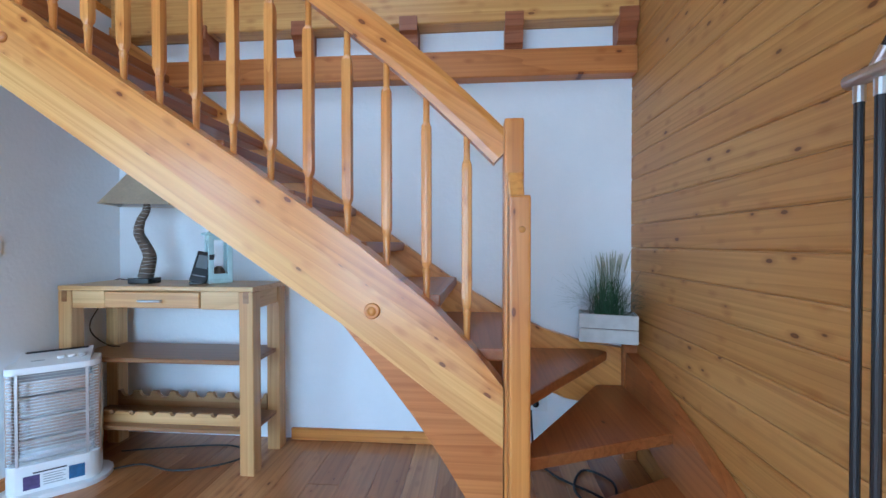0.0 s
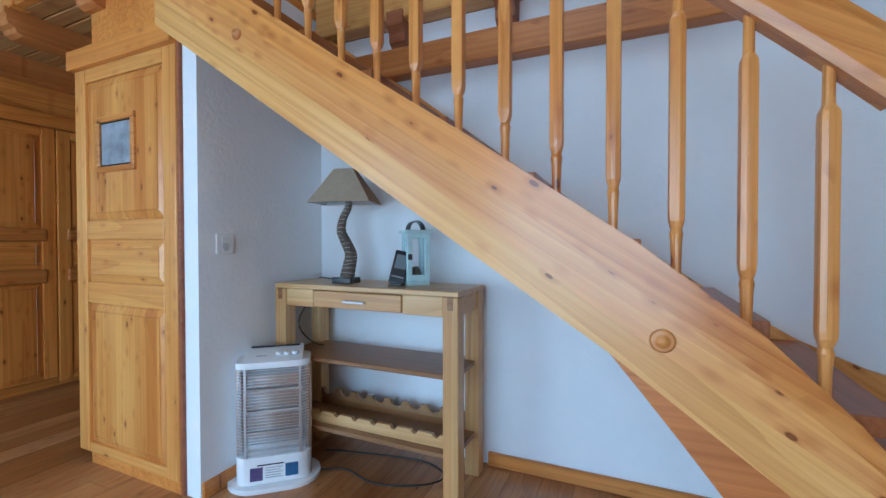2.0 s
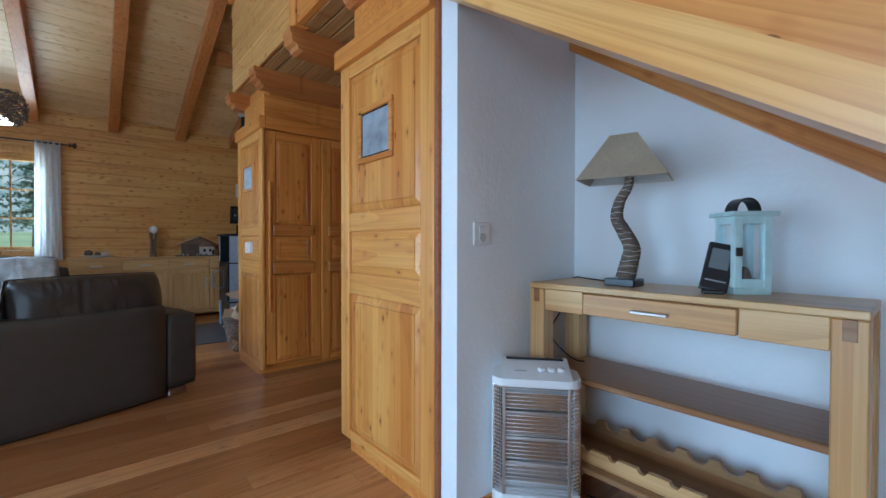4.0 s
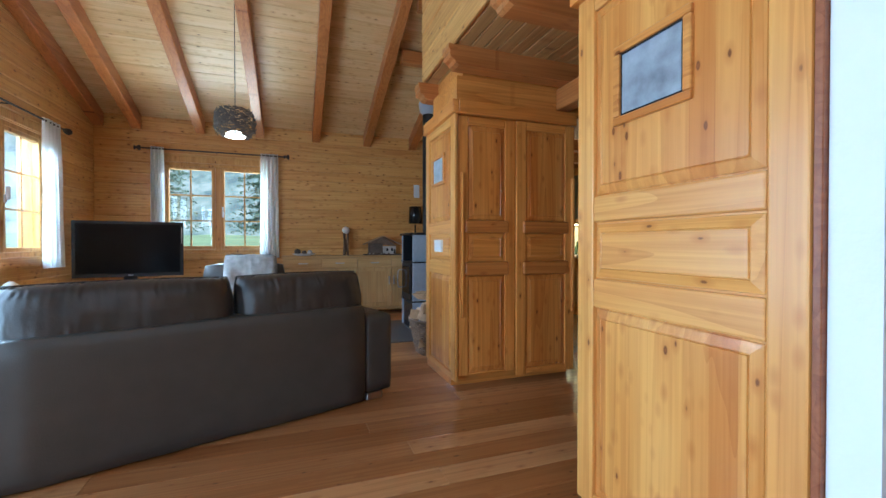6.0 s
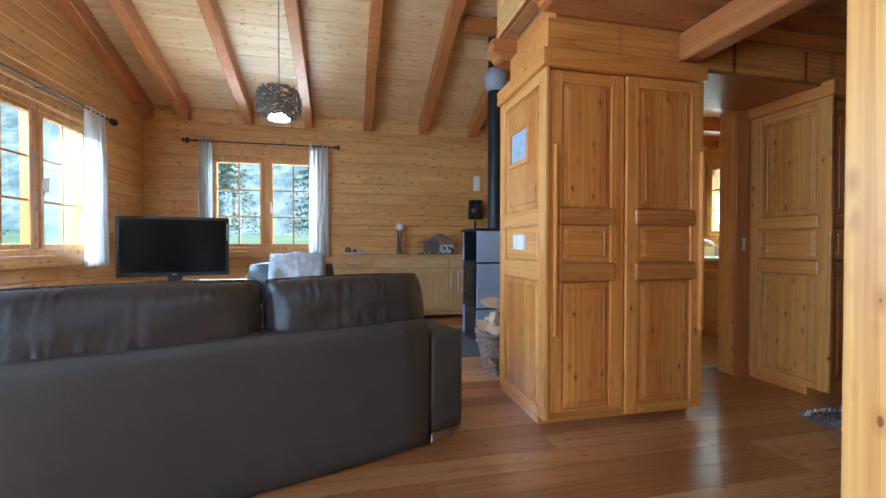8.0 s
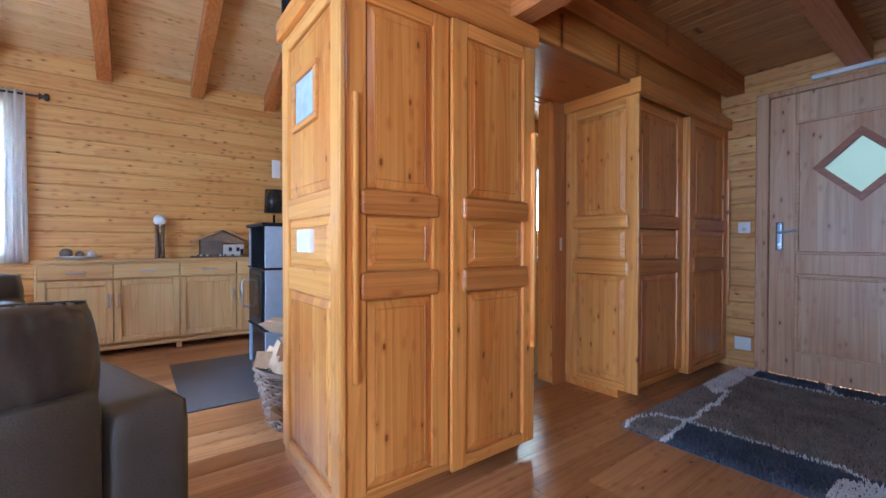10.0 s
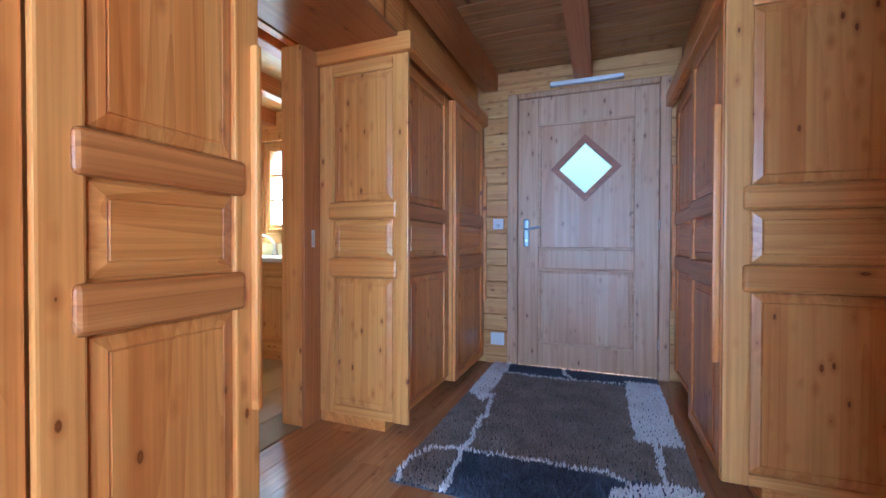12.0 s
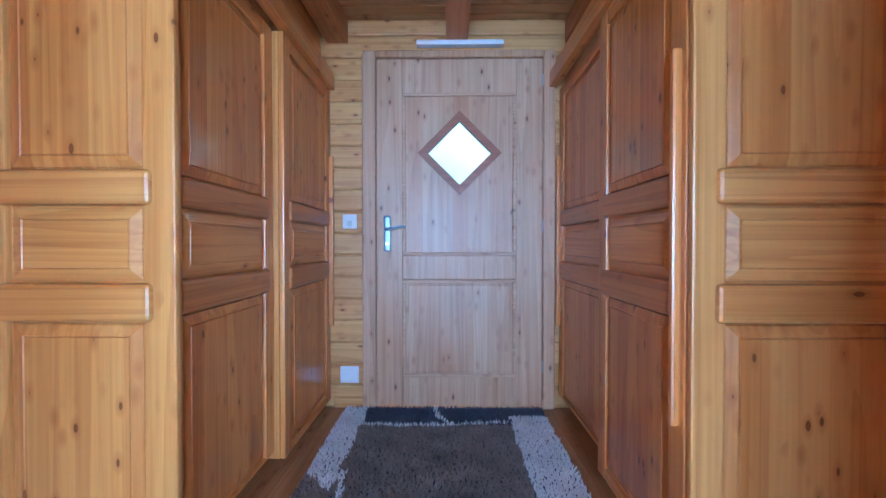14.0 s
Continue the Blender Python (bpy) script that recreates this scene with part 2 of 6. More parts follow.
soft_leather = plain("soft_dark_leather", (0.040, 0.035, 0.032), 0.40, 0, 0.15, 12, 0.25, 60)
leather = plain("dark_brown_leather", (0.060, 0.056, 0.051), 0.38, 0, 0.18, 9, 0.35, 220)
steel = plain("brushed_steel", (0.66, 0.66, 0.66), 0.32, 1.0, 0.06)
chrome = plain("polished_reflector", (0.60, 0.61, 0.62), 0.24, 1.0, 0.05)
iron = plain("wrought_iron", (0.06, 0.055, 0.055), 0.5, 0.7, 0.2)
pewter = plain("pewter", (0.30, 0.33, 0.36), 0.4, 1.0, 0.15)
stone = plain("soapstone", (0.34, 0.41, 0.51), 0.55, 0, 0.14, 22, 0.1)
stove_black = plain("stove_cast_iron", (0.022, 0.024, 0.028), 0.42, 0.5, 0.2)
slate = plain("slate_plate", (0.075, 0.075, 0.085), 0.45, 0, 0.2)
linen = plain("white_linen", (0.82, 0.82, 0.81), 0.9, 0, 0.04, 60, 0.2, 400)
voile, vnt, vbs = mat("curtain_linen")
vbs.inputs["Base Color"].default_value, vbs.inputs["Roughness"].default_value = (0.84, 0.84, 0.83, 1), 0.95
vtr = vnt.nodes.new("ShaderNodeBsdfTranslucent")
vtr.inputs[0].default_value = (0.9, 0.9, 0.89, 1)
vmx = vnt.nodes.new("ShaderNodeMixShader")
vmx.inputs[0].default_value = 0.55
vtc = vnt.nodes.new("ShaderNodeTexCoord")
bump(vnt, vbs, noise_tex(vnt, vtc.outputs["Object"], 350.0, 3.0), 0.2, 0.003)
vnt.links.new(vbs.outputs[0], vmx.inputs[1])
vnt.links.new(vtr.outputs[0], vmx.inputs[2])
vnt.links.new(vmx.outputs[0], vnt.nodes["Material Output"].inputs[0])
shade_cloth = plain("taupe_shade_cloth", (0.64, 0.52, 0.37), 0.9, 0, 0.12, 90, 0.3, 500)
wicker = plain("grey_wicker", (0.23, 0.155, 0.105), 0.75, 0, 0.45, 40, 0.3, 150)
driftwood = plain("driftwood_grey", (0.13, 0.10, 0.08), 0.85, 0, 0.5, 60, 0.5, 200)
logwood = plain("split_firewood", (0.52, 0.36, 0.22), 0.85, 0, 0.3, 25, 0.4, 90)
fur = plain("pale_fur", (0.36, 0.345, 0.33), 0.95, 0, 0.45, 14, 1.0, 50)
cable_black = plain("black_cable", (0.02, 0.02, 0.02), 0.5, 0, 0.1)
picture_grey = plain("grey_lake_photo", (0.30, 0.33, 0.37), 0.3, 0, 0.6, 14)
picture_blue = plain("pale_winter_photo", (0.48, 0.56, 0.66), 0.3, 0, 0.35, 18)
window_glass = glass("window_glass")
frosted = glass("frosted_glass", 0.55, (0.235, 0.262, 0.205))
lantern_teal = plain("pale_teal_paint", (0.52, 0.68, 0.68), 0.6, 0, 0.2, 25)
tile_white = plain("kitchen_tile", (0.62, 0.55, 0.44), 0.3, 0, 0.1, 12)
grout = plain("grout", (0.40, 0.36, 0.30), 0.85, 0, 0.1)
splash = plain("cream_splashback", (0.78, 0.70, 0.50), 0.35, 0, 0.05)
counter_white = plain("pale_worktop", (0.76, 0.73, 0.66), 0.3, 0, 0.04)
plant_green = plain("grass_blade_green", (0.055, 0.115, 0.055), 0.6, 0, 0.4, 30)
plant_tip = plain("pale_plume", (0.42, 0.44, 0.36), 0.8, 0, 0.3, 40)
conifer = plain("conifer_green", (0.13, 0.18, 0.15), 0.8, 0, 0.45, 4)
# needles let part of the light through
cnt = conifer.node_tree
ctr, cmx = cnt.nodes.new("ShaderNodeBsdfTranslucent"), cnt.nodes.new("ShaderNodeMixShader")
ctr.inputs[0].default_value, cmx.inputs[0].default_value = (0.22, 0.30, 0.22, 1), 0.45
cnt.links.new(cnt.nodes["Principled BSDF"].outputs[0], cmx.inputs[1])
cnt.links.new(ctr.outputs[0], cmx.inputs[2])
cnt.links.new(cmx.outputs[0], cnt.nodes["Material Output"].inputs[0])
bark = plain("bark", (0.16, 0.12, 0.10), 0.9, 0, 0.4, 9, 0.6, 30)
meadow = plain("sunlit_meadow", (0.16, 0.22, 0.12), 0.9, 0, 0.4, 1.2)
roof_tile = plain("roof_outside", (0.10, 0.07, 0.06), 0.8, 0, 0.2)

# ---- mesh helpers ----


def box(lo, hi, bev=0.0, seg=1, bm=None):
    """A box between two corners with bevelled edges, added to bm."""
    b = bmesh.new()
    bmesh.ops.create_cube(b, size=1.0)
    for v in b.verts:
        v.co = Vector([(lo[i] + hi[i]) / 2 + v.co[i] * (hi[i] - lo[i]) for i in range(3)])
    if bev:
        bmesh.ops.bevel(b, geom=b.edges[:], offset=bev, segments=seg, affect="EDGES", profile=0.6)
    return join(b, bm)


def join(b, bm, m=None):
    if m is not None:
        bmesh.ops.transform(b, matrix=m, verts=b.verts)
    if bm is None:
        return b
    me = bpy.data.meshes.new("t")
    b.to_mesh(me)
    b.free()
    bm.from_mesh(me)
    bpy.data.meshes.remove(me)
    return bm


def rod(a, b, r, n=10, bm=None, r2=None):
    """A round bar from a to b."""
    a, b = Vector(a), Vector(b)
    c = bmesh.new()
    bmesh.ops.create_cone(c, cap_ends=True, segments=n, radius1=r, radius2=r if r2 is None else r2, depth=(b - a).length)
    m = Matrix.Translation((a + b) / 2) @ (b - a).to_track_quat("Z", "Y").to_matrix().to_4x4()
    bmesh.ops.transform(c, matrix=m, verts=c.verts)
    return join(c, bm)


def lathe(profile, n=20, bm=None, at=(0, 0, 0)):
    """A turned solid from (radius, height) pairs."""
    b = bmesh.new()
    rings = [[b.verts.new((at[0] + r * math.cos(k * 2 * math.pi / n), at[1] + r * math.sin(k * 2 * math.pi / n), at[2] + z)) for k in range(n)] for r, z in profile]
    for r0, r1 in zip(rings, rings[1:]):
        for k in range(n):
            b.faces.new((r0[k], r0[(k + 1) % n], r1[(k + 1) % n], r1[k]))
    b.faces.new(rings[0][::-1])
    b.faces.new(rings[-1])
    for f in b.faces:
        f.smooth = True
    return join(b, bm)


def slab(outline, axis, a, c, bm=None, bev=0.0):
    """An outline (pairs in the two other axes, in order) given a thickness from a to c along axis."""
    def at(p, h):
        q = list(p)
        q.insert("xyz".index(axis), h)
        return q
    b = bmesh.new()
    lo = [b.verts.new(at(p, a)) for p in outline]
    hi = [b.verts.new(at(p, c)) for p in outline]
    n = len(outline)
    b.faces.new(lo[::-1])
    b.faces.new(hi)
    for k in range(n):
        b.faces.new((lo[k], lo[(k + 1) % n], hi[(k + 1) % n], hi[k]))
    bmesh.ops.recalc_face_normals(b, faces=b.faces)
    if bev:
        bmesh.ops.bevel(b, geom=b.edges[:], offset=bev, segments=2, affect="EDGES", profile=0.6)
    return join(b, bm)


def tube(points, r, n=8, bm=None):
    """A bent round tube through points."""
    pts = [Vector(p) for p in points]
    b = bmesh.new()
    rings = []
    for i, p in enumerate(pts):
        d = (pts[min(i + 1, len(pts) - 1)] - pts[max(i - 1, 0)]).normalized()
        q = d.to_track_quat("Z", "Y")
        rr = r[i] if isinstance(r, (list, tuple)) else r
        rings.append([b.verts.new(p + q @ Vector((rr * math.cos(k * 2 * math.pi / n), rr * math.sin(k * 2 * math.pi / n), 0))) for k in range(n)])
    for r0, r1 in zip(rings, rings[1:]):
        for k in range(n):
            b.faces.new((r0[k], r0[(k + 1) % n], r1[(k + 1) % n], r1[k]))
    b.faces.new(rings[0][::-1])
    b.faces.new(rings[-1])
    for f in b.faces:
        f.smooth = True
    return join(b, bm)


def smooth_path(points, k=6):
    """Catmull-Rom through points."""
    p = [Vector(q) for q in points]
    p = [2 * p[0] - p[1]] + p + [2 * p[-1] - p[-2]]
    out = []
    for i in range(1, len(p) - 2):
        for s in range(k):
            t = s / k
            out.append(0.5 * (2 * p[i] + (p[i + 1] - p[i - 1]) * t + (2 * p[i - 1] - 5 * p[i] + 4 * p[i + 1] - p[i + 2]) * t * t + (3 * p[i] - p[i - 1] - 3 * p[i + 1] + p[i + 2]) * t ** 3))
    return out + [p[-2]]


def pillow(w, d, h, nx=14, nz=10, wrinkle=0.0, seed=0, k=3.2, crease=0.0):
    """A stuffed cushion, w by h, d thick, round its middle."""
    b = bmesh.new()
    bmesh.ops.create_grid(b, x_segments=nx, y_segments=nz, size=1)
    geom = bmesh.ops.duplicate(b, geom=b.verts[:] + b.edges[:] + b.faces[:])["geom"]
    second = {v for v in geom if isinstance(v, bmesh.types.BMVert)}
    for v in b.verts:
        u, t = v.co.x, v.co.y
        e = max(0.0, (1 - abs(u) ** k) * (1 - abs(t) ** k)) ** 0.42
        s = -1 if v in second else 1
        y = s * e * d / 2
        wr = noise.noise((u * 2.2 + seed, t * 1.6, s)) * wrinkle + noise.noise((u * w * 16 + seed, t * 1.3, s * 2)) * wrinkle * (0.15 + 0.55 * t * t)
        edge = max(abs(t), abs(u) ** 6)
        wr += crease * edge ** 3 * math.sin(u * w * 95 + 5 * noise.noise((u * 7 + seed, t * 2, s))) * (0.6 + noise.noise((u * 5, seed, 1.7)))
        pinch = 1 - 0.05 * (u * u * t * t)
        v.co = Vector((u * w / 2 * pinch, y + wr * e, t * h / 2 * pinch + wr * 0.4))
    bmesh.ops.remove_doubles(b, verts=b.verts, dist=0.0008)
    bmesh.ops.recalc_face_normals(b, faces=b.faces)
    for f in b.faces:
        f.smooth = True
    return b


def mesh(name, bm, material):
    me = bpy.data.meshes.new(name)
    bm.to_mesh(me)
    bm.free()
    me.materials.append(material)
    return me


def part(name, bm, material, parent, label="", m=None):
    """One mesh object under a thing or a part."""
    me = bm if isinstance(bm, bpy.types.Mesh) else mesh(name, bm, material)
    ob = new(name, me)
    ob.parent = parent
    if m is not None:
        ob.matrix_basis = m
    if label:
        ob["label"] = label
    return ob


def thing(name, label, category, at=(0, 0, 0), rz=0.0, group="", kind=""):
    ob = new(name)
    ob.empty_display_size = 0.1
    ob.matrix_basis = pose(*at, 0, 0, rz)
    return tagged(ob, label, category, group, kind)


def solid(name, bm, material, label, category, at=(0, 0, 0), rz=0.0, group="", kind=""):
    ob = new(name, mesh(name, bm, material))
    ob.matrix_basis = pose(*at, 0, 0, rz)
    return tagged(ob, label, category, group, kind)


# ---- the plan ----
WEST, EAST, SOUTH, NORTH = -7.7, 0.785, -1.9, 4.72
SLOPE, EAVE, RIDGE = 0.36, 2.60, -3.46
STAIR_BACK, WHITE_X = 2.17, -2.0
FACE_B, FACE_D = -4.17, -2.85
END_NEAR, END_FAR = 1.42, 3.31


def roof_z(x):
    return EAVE + SLOPE * (x - WEST if x < RIDGE else EAST - x)


def shell_wall(name, boxes, label, material=plaster):
    bm = bmesh.new()
    for lo, hi in boxes:
        box(lo, hi, 0, 1, bm)
    return solid(name, bm, material, label, "wall", kind="structure")


def boards(wall, u0, u1, z0, z1, step, place, material, openings=(), thick=0.018, top=None, gap=0.002, cham=0.006, broken=0.0):
    """Clad a wall: rows of boards along u between heights, cut round openings (u0, u1, z0, z1)."""
    cache = {}
    z = z0
    row = 0
    rng = random.Random(round(u0 * 100) + round(z0 * 10))
    while z < z1 - 0.01:
        h = min(step, z1 - z)
        spans = [(u0, u1)]
        if top:
            lim = [u for u in np.linspace(u0, u1, 200) if top(u) > z + h]
            spans = [(min(lim), max(lim))] if lim else []
        for a, b, c, d in openings:
            if c < z + h - 0.02 and d > z + 0.02:
                spans = [q for s in spans for q in ((s[0], min(s[1], a)), (max(s[0], b), s[1])) if q[1] - q[0] > 0.02]
        for s in spans:
            cuts = [s[0], s[1]]
            if broken and s[1] - s[0] > broken:
                cuts.insert(1, s[0] + (s[1] - s[0]) * rng.uniform(0.3, 0.7))
            for p, q in zip(cuts, cuts[1:]):
                key = (round(q - p, 3), round(h, 3))
                if key not in cache:
                    ln = (q - p) / 2 - 0.001
                    prof = [(0, 0), (0, h - gap), (thick - cham, h - gap), (thick - 0.002, h - gap - cham), (thick, h - gap - 2.2 * cham), (thick, 2.2 * cham), (thick - 0.002, cham), (thick - cham, 0)]
                    cache[key] = mesh("board", slab(prof, "x", -ln, ln), material)
                m = place((p + q) / 2, z)
                part("board", cache[key], material, wall, "", m)
        z += h
        row += 1


# ---- large structure ----
# floor: larch boards along the house
floor = shell_wall("floor", [((WEST - 0.3, SOUTH - 0.3, -0.25), (EAST + 0.3, NORTH + 0.3, -0.022))], "reddish larch board floor, softly shining", floor_y)
floor["category"] = "floor"
rngf = random.Random(5)
plank_cache = {}
x = WEST
while x < EAST - 0.01:
    w = min(0.142, EAST - x)
    y0 = SOUTH
    y1_end = NORTH if x > -4.74 else 2.36
    y = y0 - rngf.uniform(0, 1.6)
    while y < y1_end:
        ln = rngf.choice((1.6, 2.0, 2.4, 2.8))
        a, b = max(y, y0), min(y + ln, y1_end)
        y += ln
        if b - a < 0.05:
            continue
        key = (round(w, 3), round(b - a, 2))
        if key not in plank_cache:
            plank_cache[key] = mesh("plank", box((0.0005, 0.0005 - (b - a) / 2, -0.022), (w - 0.0005, (b - a) / 2 - 0.0005, 0.0), 0.0011), floor_y)
        part("plank", plank_cache[key], floor_y, floor, "", pose(x, (a + b) / 2, 0))
    x += w

# kitchen floor tiles
kfloor = shell_wall("kitchen_floor", [((WEST, 2.37, -0.022), (-4.745, NORTH, -0.010))], "pale beige kitchen floor tiles", grout)
kfloor["category"] = "floor"
tile_me = mesh("tile", box((0.002, 0.002, -0.010), (0.298, 0.298, 0.0), 0.002), tile_white)
for i in range(9):
    for j in range(8):
        if WEST + 0.05 + i * 0.3 + 0.3 < -4.74:
            part("tile", tile_me, tile_white, kfloor, "", pose(WEST + 0.05 + i * 0.3, 2.37 + j * 0.293, 0))

# outer walls
W1 = (-6.715, -5.385, 0.88, 2.06)
BALC = (-1.75, 0.25, 0.06, 2.12)
BALC2 = (-4.70, -2.55, 0.06, 2.12)
W2 = (-1.215, 0.085, 0.885, 2.055)
KW = (-6.5, -5.5, 1.05, 1.97)
DOOR = (-3.90, -2.88, 0.0, 2.07)


def wall_with_openings(name, along, fixed, t, u0, u1, z0, z1, opens, label, material):
    """A thick wall along x or y, pierced by openings."""
    us = sorted({u0, u1, *[o[0] for o in opens], *[o[1] for o in opens]})
    boxes = []
    for a, b in zip(us, us[1:]):
        hit = [o for o in opens if o[0] <= a + 1e-6 and o[1] >= b - 1e-6]
        zs = [(z0, z1)]
        for o in hit:
            zs = [s for c, d in zs for s in ((c, min(d, o[2])), (max(c, o[3]), d)) if s[1] - s[0] > 1e-4]
        for c, d in zs:
            lo, hi = ((a, min(fixed, fixed + t), c), (b, max(fixed, fixed + t), d)) if along == "x" else ((min(fixed, fixed + t), a, c), (max(fixed, fixed + t), b, d))
            boxes.append((lo, hi))
    return shell_wall(name, boxes, label, material)


wall_south = wall_with_openings("wall_south", "x", SOUTH - 0.02, -0.22, WEST - 0.24, EAST + 0.24, -0.02, 2.62, [W1, BALC, BALC2], "honey-coloured pine clad wall with windows", wall_x)
boards(wall_south, WEST, EAST, 0.0, 4.05, 0.135, lambda u, z: pose(u, SOUTH - 0.019, z), wall_x, [W1, BALC, BALC2], top=roof_z, cham=0.006)
gable = shell_wall("wall_south_gable", [], "pine clad gable wall", wall_x)
join(slab([(WEST - 0.24, 2.62), (EAST + 0.24, 2.62), (RIDGE, roof_z(RIDGE) + 0.1)], "y", SOUTH - 0.24, SOUTH - 0.02), None).to_mesh(gable.data)

wall_west = wall_with_openings("wall_west", "y", WEST - 0.02, -0.22, SOUTH - 0.02, NORTH + 0.24, -0.02, 2.62, [W2], "honey-coloured pine clad wall with a window", wall_y)
turn_w = Matrix.Rotation(-math.pi / 2, 4, "Z")
boards(wall_west, SOUTH, NORTH, 0.0, 2.62, 0.135, lambda u, z: pose(WEST - 0.019, u, z) @ turn_w, wall_x, [W2], cham=0.006)
wall_east = wall_with_openings("wall_east", "y", EAST + 0.02, 0.22, SOUTH - 0.02, NORTH + 0.24, -0.02, 2.62, [], "orange pine clad wall beside the stairs", wall_y)
turn_e = Matrix.Rotation(math.pi / 2, 4, "Z")
boards(wall_east, SOUTH, STAIR_BACK, 0.0, 2.62, 0.1155, lambda u, z: pose(EAST + 0.019, u, z) @ turn_e, east_x, cham=0.003)
wall_north = wall_with_openings("wall_north", "x", NORTH + 0.02, 0.22, WEST - 0.24, EAST + 0.24, -0.02, 2.62, [KW, DOOR], "pale pine clad wall round the entrance door", wall_x)
turn_n = Matrix.Rotation(math.pi, 4, "Z")
boards(wall_north, -4.30, -2.62, 0.0, 2.36, 0.13, lambda u, z: pose(u, NORTH + 0.019, z) @ turn_n, wall_x, [DOOR], cham=0.005)
ngable = shell_wall("wall_north_gable", [], "pine clad gable wall", wall_x)
join(slab([(WEST - 0.24, 2.62), (EAST + 0.24, 2.62), (RIDGE, roof_z(RIDGE) + 0.1)], "y", NORTH + 0.02, NORTH + 0.24), None).to_mesh(ngable.data)

# stair back wall: plaster below, boards above, returning to the white partition
wall_stair = shell_wall("wall_stair_back", [((WHITE_X - 0.08, STAIR_BACK, 0.0), (EAST + 0.02, STAIR_BACK + 0.12, 2.16)), ((WHITE_X - 0.08, STAIR_BACK + 0.002, 2.16), (EAST + 0.02, STAIR_BACK + 0.12, 4.15))], "white rough-plastered wall behind the stairs")
boards(wall_stair, WHITE_X - 0.08, EAST, 2.165, 4.1, 0.19, lambda u, z: pose(u, STAIR_BACK + 0.001, z) @ turn_n, ceil_dimmed, top=roof_z)
shell_wall("wall_white_partition", [((WHITE_X - 0.085, END_NEAR, 0.0), (WHITE_X, STAIR_BACK - 0.001, 2.30))], "white rough-plastered partition beside the wardrobe")
shell_wall("wall_closet_back", [((-2.09, 2.18, 0.0), (-2.02, NORTH, 2.29))], "pine partition behind the hall wardrobes", cab_z)
# living room and kitchen partition
wall_mid = shell_wall("wall_kitchen", [((WEST, 2.28, 0.0), (-4.86, 2.36, 4.1))], "pine clad partition between living room and kitchen", wall_x)
boards(wall_mid, WEST, -4.86, 0.0, 3.6, 0.15, lambda u, z: pose(u, 2.281, z) @ turn_n, wall_x, top=roof_z)

# roof: boards and rafters
ceiling = bmesh.new()
for side in (-1, 1):
    nrow = 34
    for k in range(nrow):
        a, b = k / nrow, (k + 1) / nrow - 0.0012
        xa, xb = (WEST + (RIDGE - WEST) * a, WEST + (RIDGE - WEST) * b) if side < 0 else (EAST + (RIDGE - EAST) * a, EAST + (RIDGE - EAST) * b)
        if side > 0 and 9 <= k < 17:
            spans = ((SOUTH - 0.1, 0.1), (1.3, NORTH + 0.1))
        else:
            spans = ((SOUTH - 0.1, NORTH + 0.1),)
        for y0, y1 in spans:
            slab([(xa, roof_z(xa)), (xb, roof_z(xb)), (xb, roof_z(xb) + 0.02), (xa, roof_z(xa) + 0.02)], "y", y0, y1, ceiling)
solid("ceiling", ceiling, ceil_y, "pale pine board ceiling under the pitched roof", "ceiling", kind="structure")
cover = bmesh.new()
for pts in ([(WEST - 0.6, roof_z(WEST) - 0.18), (RIDGE, roof_z(RIDGE) + 0.03), (RIDGE, roof_z(RIDGE) + 0.2), (WEST - 0.6, roof_z(WEST))],):
    slab(pts, "y", SOUTH - 0.9, NORTH + 0.9, cover)
xs = [EAST + 0.6, EAST + (RIDGE - EAST) * 9 / 34, EAST + (RIDGE - EAST) * 17 / 34, RIDGE]
for i, spans in enumerate((((SOUTH - 0.9, NORTH + 0.9),), ((SOUTH - 0.9, 0.1), (1.3, NORTH + 0.9)), ((SOUTH - 0.9, NORTH + 0.9),))):
    for y0, y1 in spans:
        a, b = xs[i], xs[i + 1]
        slab([(a, roof_z(a) + 0.03), (b, roof_z(b) + 0.03), (b, roof_z(b) + 0.2), (a, roof_z(a) + 0.2)], "y", y0, y1, cover)
solid("roof", cover, roof_tile, "dark roof covering of the chalet", "roof", kind="structure")
def rafter_mesh(x0, x1):
    b = slab([(x0, roof_z(x0) - 0.175), (x1, roof_z(x1) - 0.175), (x1, roof_z(x1) - 0.002), (x0, roof_z(x0) - 0.002)], "y", -0.055, 0.055)
    bmesh.ops.bevel(b, geom=b.edges[:], offset=0.006, segments=1, affect="EDGES")
    return b


raft_me = mesh("rafter", rafter_mesh(WEST + 0.02, RIDGE), beam_x)
for ry in (-1.842, -1.455, -0.755, -0.05, 0.68, 1.40, 2.085):
    tagged(part("rafter", raft_me, beam_x, None, "", pose(0, ry, 0)), "square-cut orange pine rafter under the roof boards", "rafter", "roof rafters", "structure")
raft_me2 = mesh("rafter", rafter_mesh(RIDGE, EAST), beam_x)
for ry in (-1.455, -0.05, 1.40):
    tagged(part("rafter", raft_me2, beam_x, None, "", pose(0, ry, 0)), "square-cut orange pine rafter under the roof boards", "rafter", "roof rafters", "structure")
for xx in (-6.1, -5.45):
    solid("trimmer_beam", box((xx, 1.52, roof_z(xx) - 0.17), (xx + 0.09, 2.12, roof_z(xx) - 0.03), 0.005), beam_y, "short pine trimmer between two rafters", "beam", kind="structure")
solid("wall_flue_panel", box((-5.9, 2.20, 2.62), (-4.9, 2.262, 3.3)), plaster, "white plastered wall piece beside the flue", "wall", kind="structure")

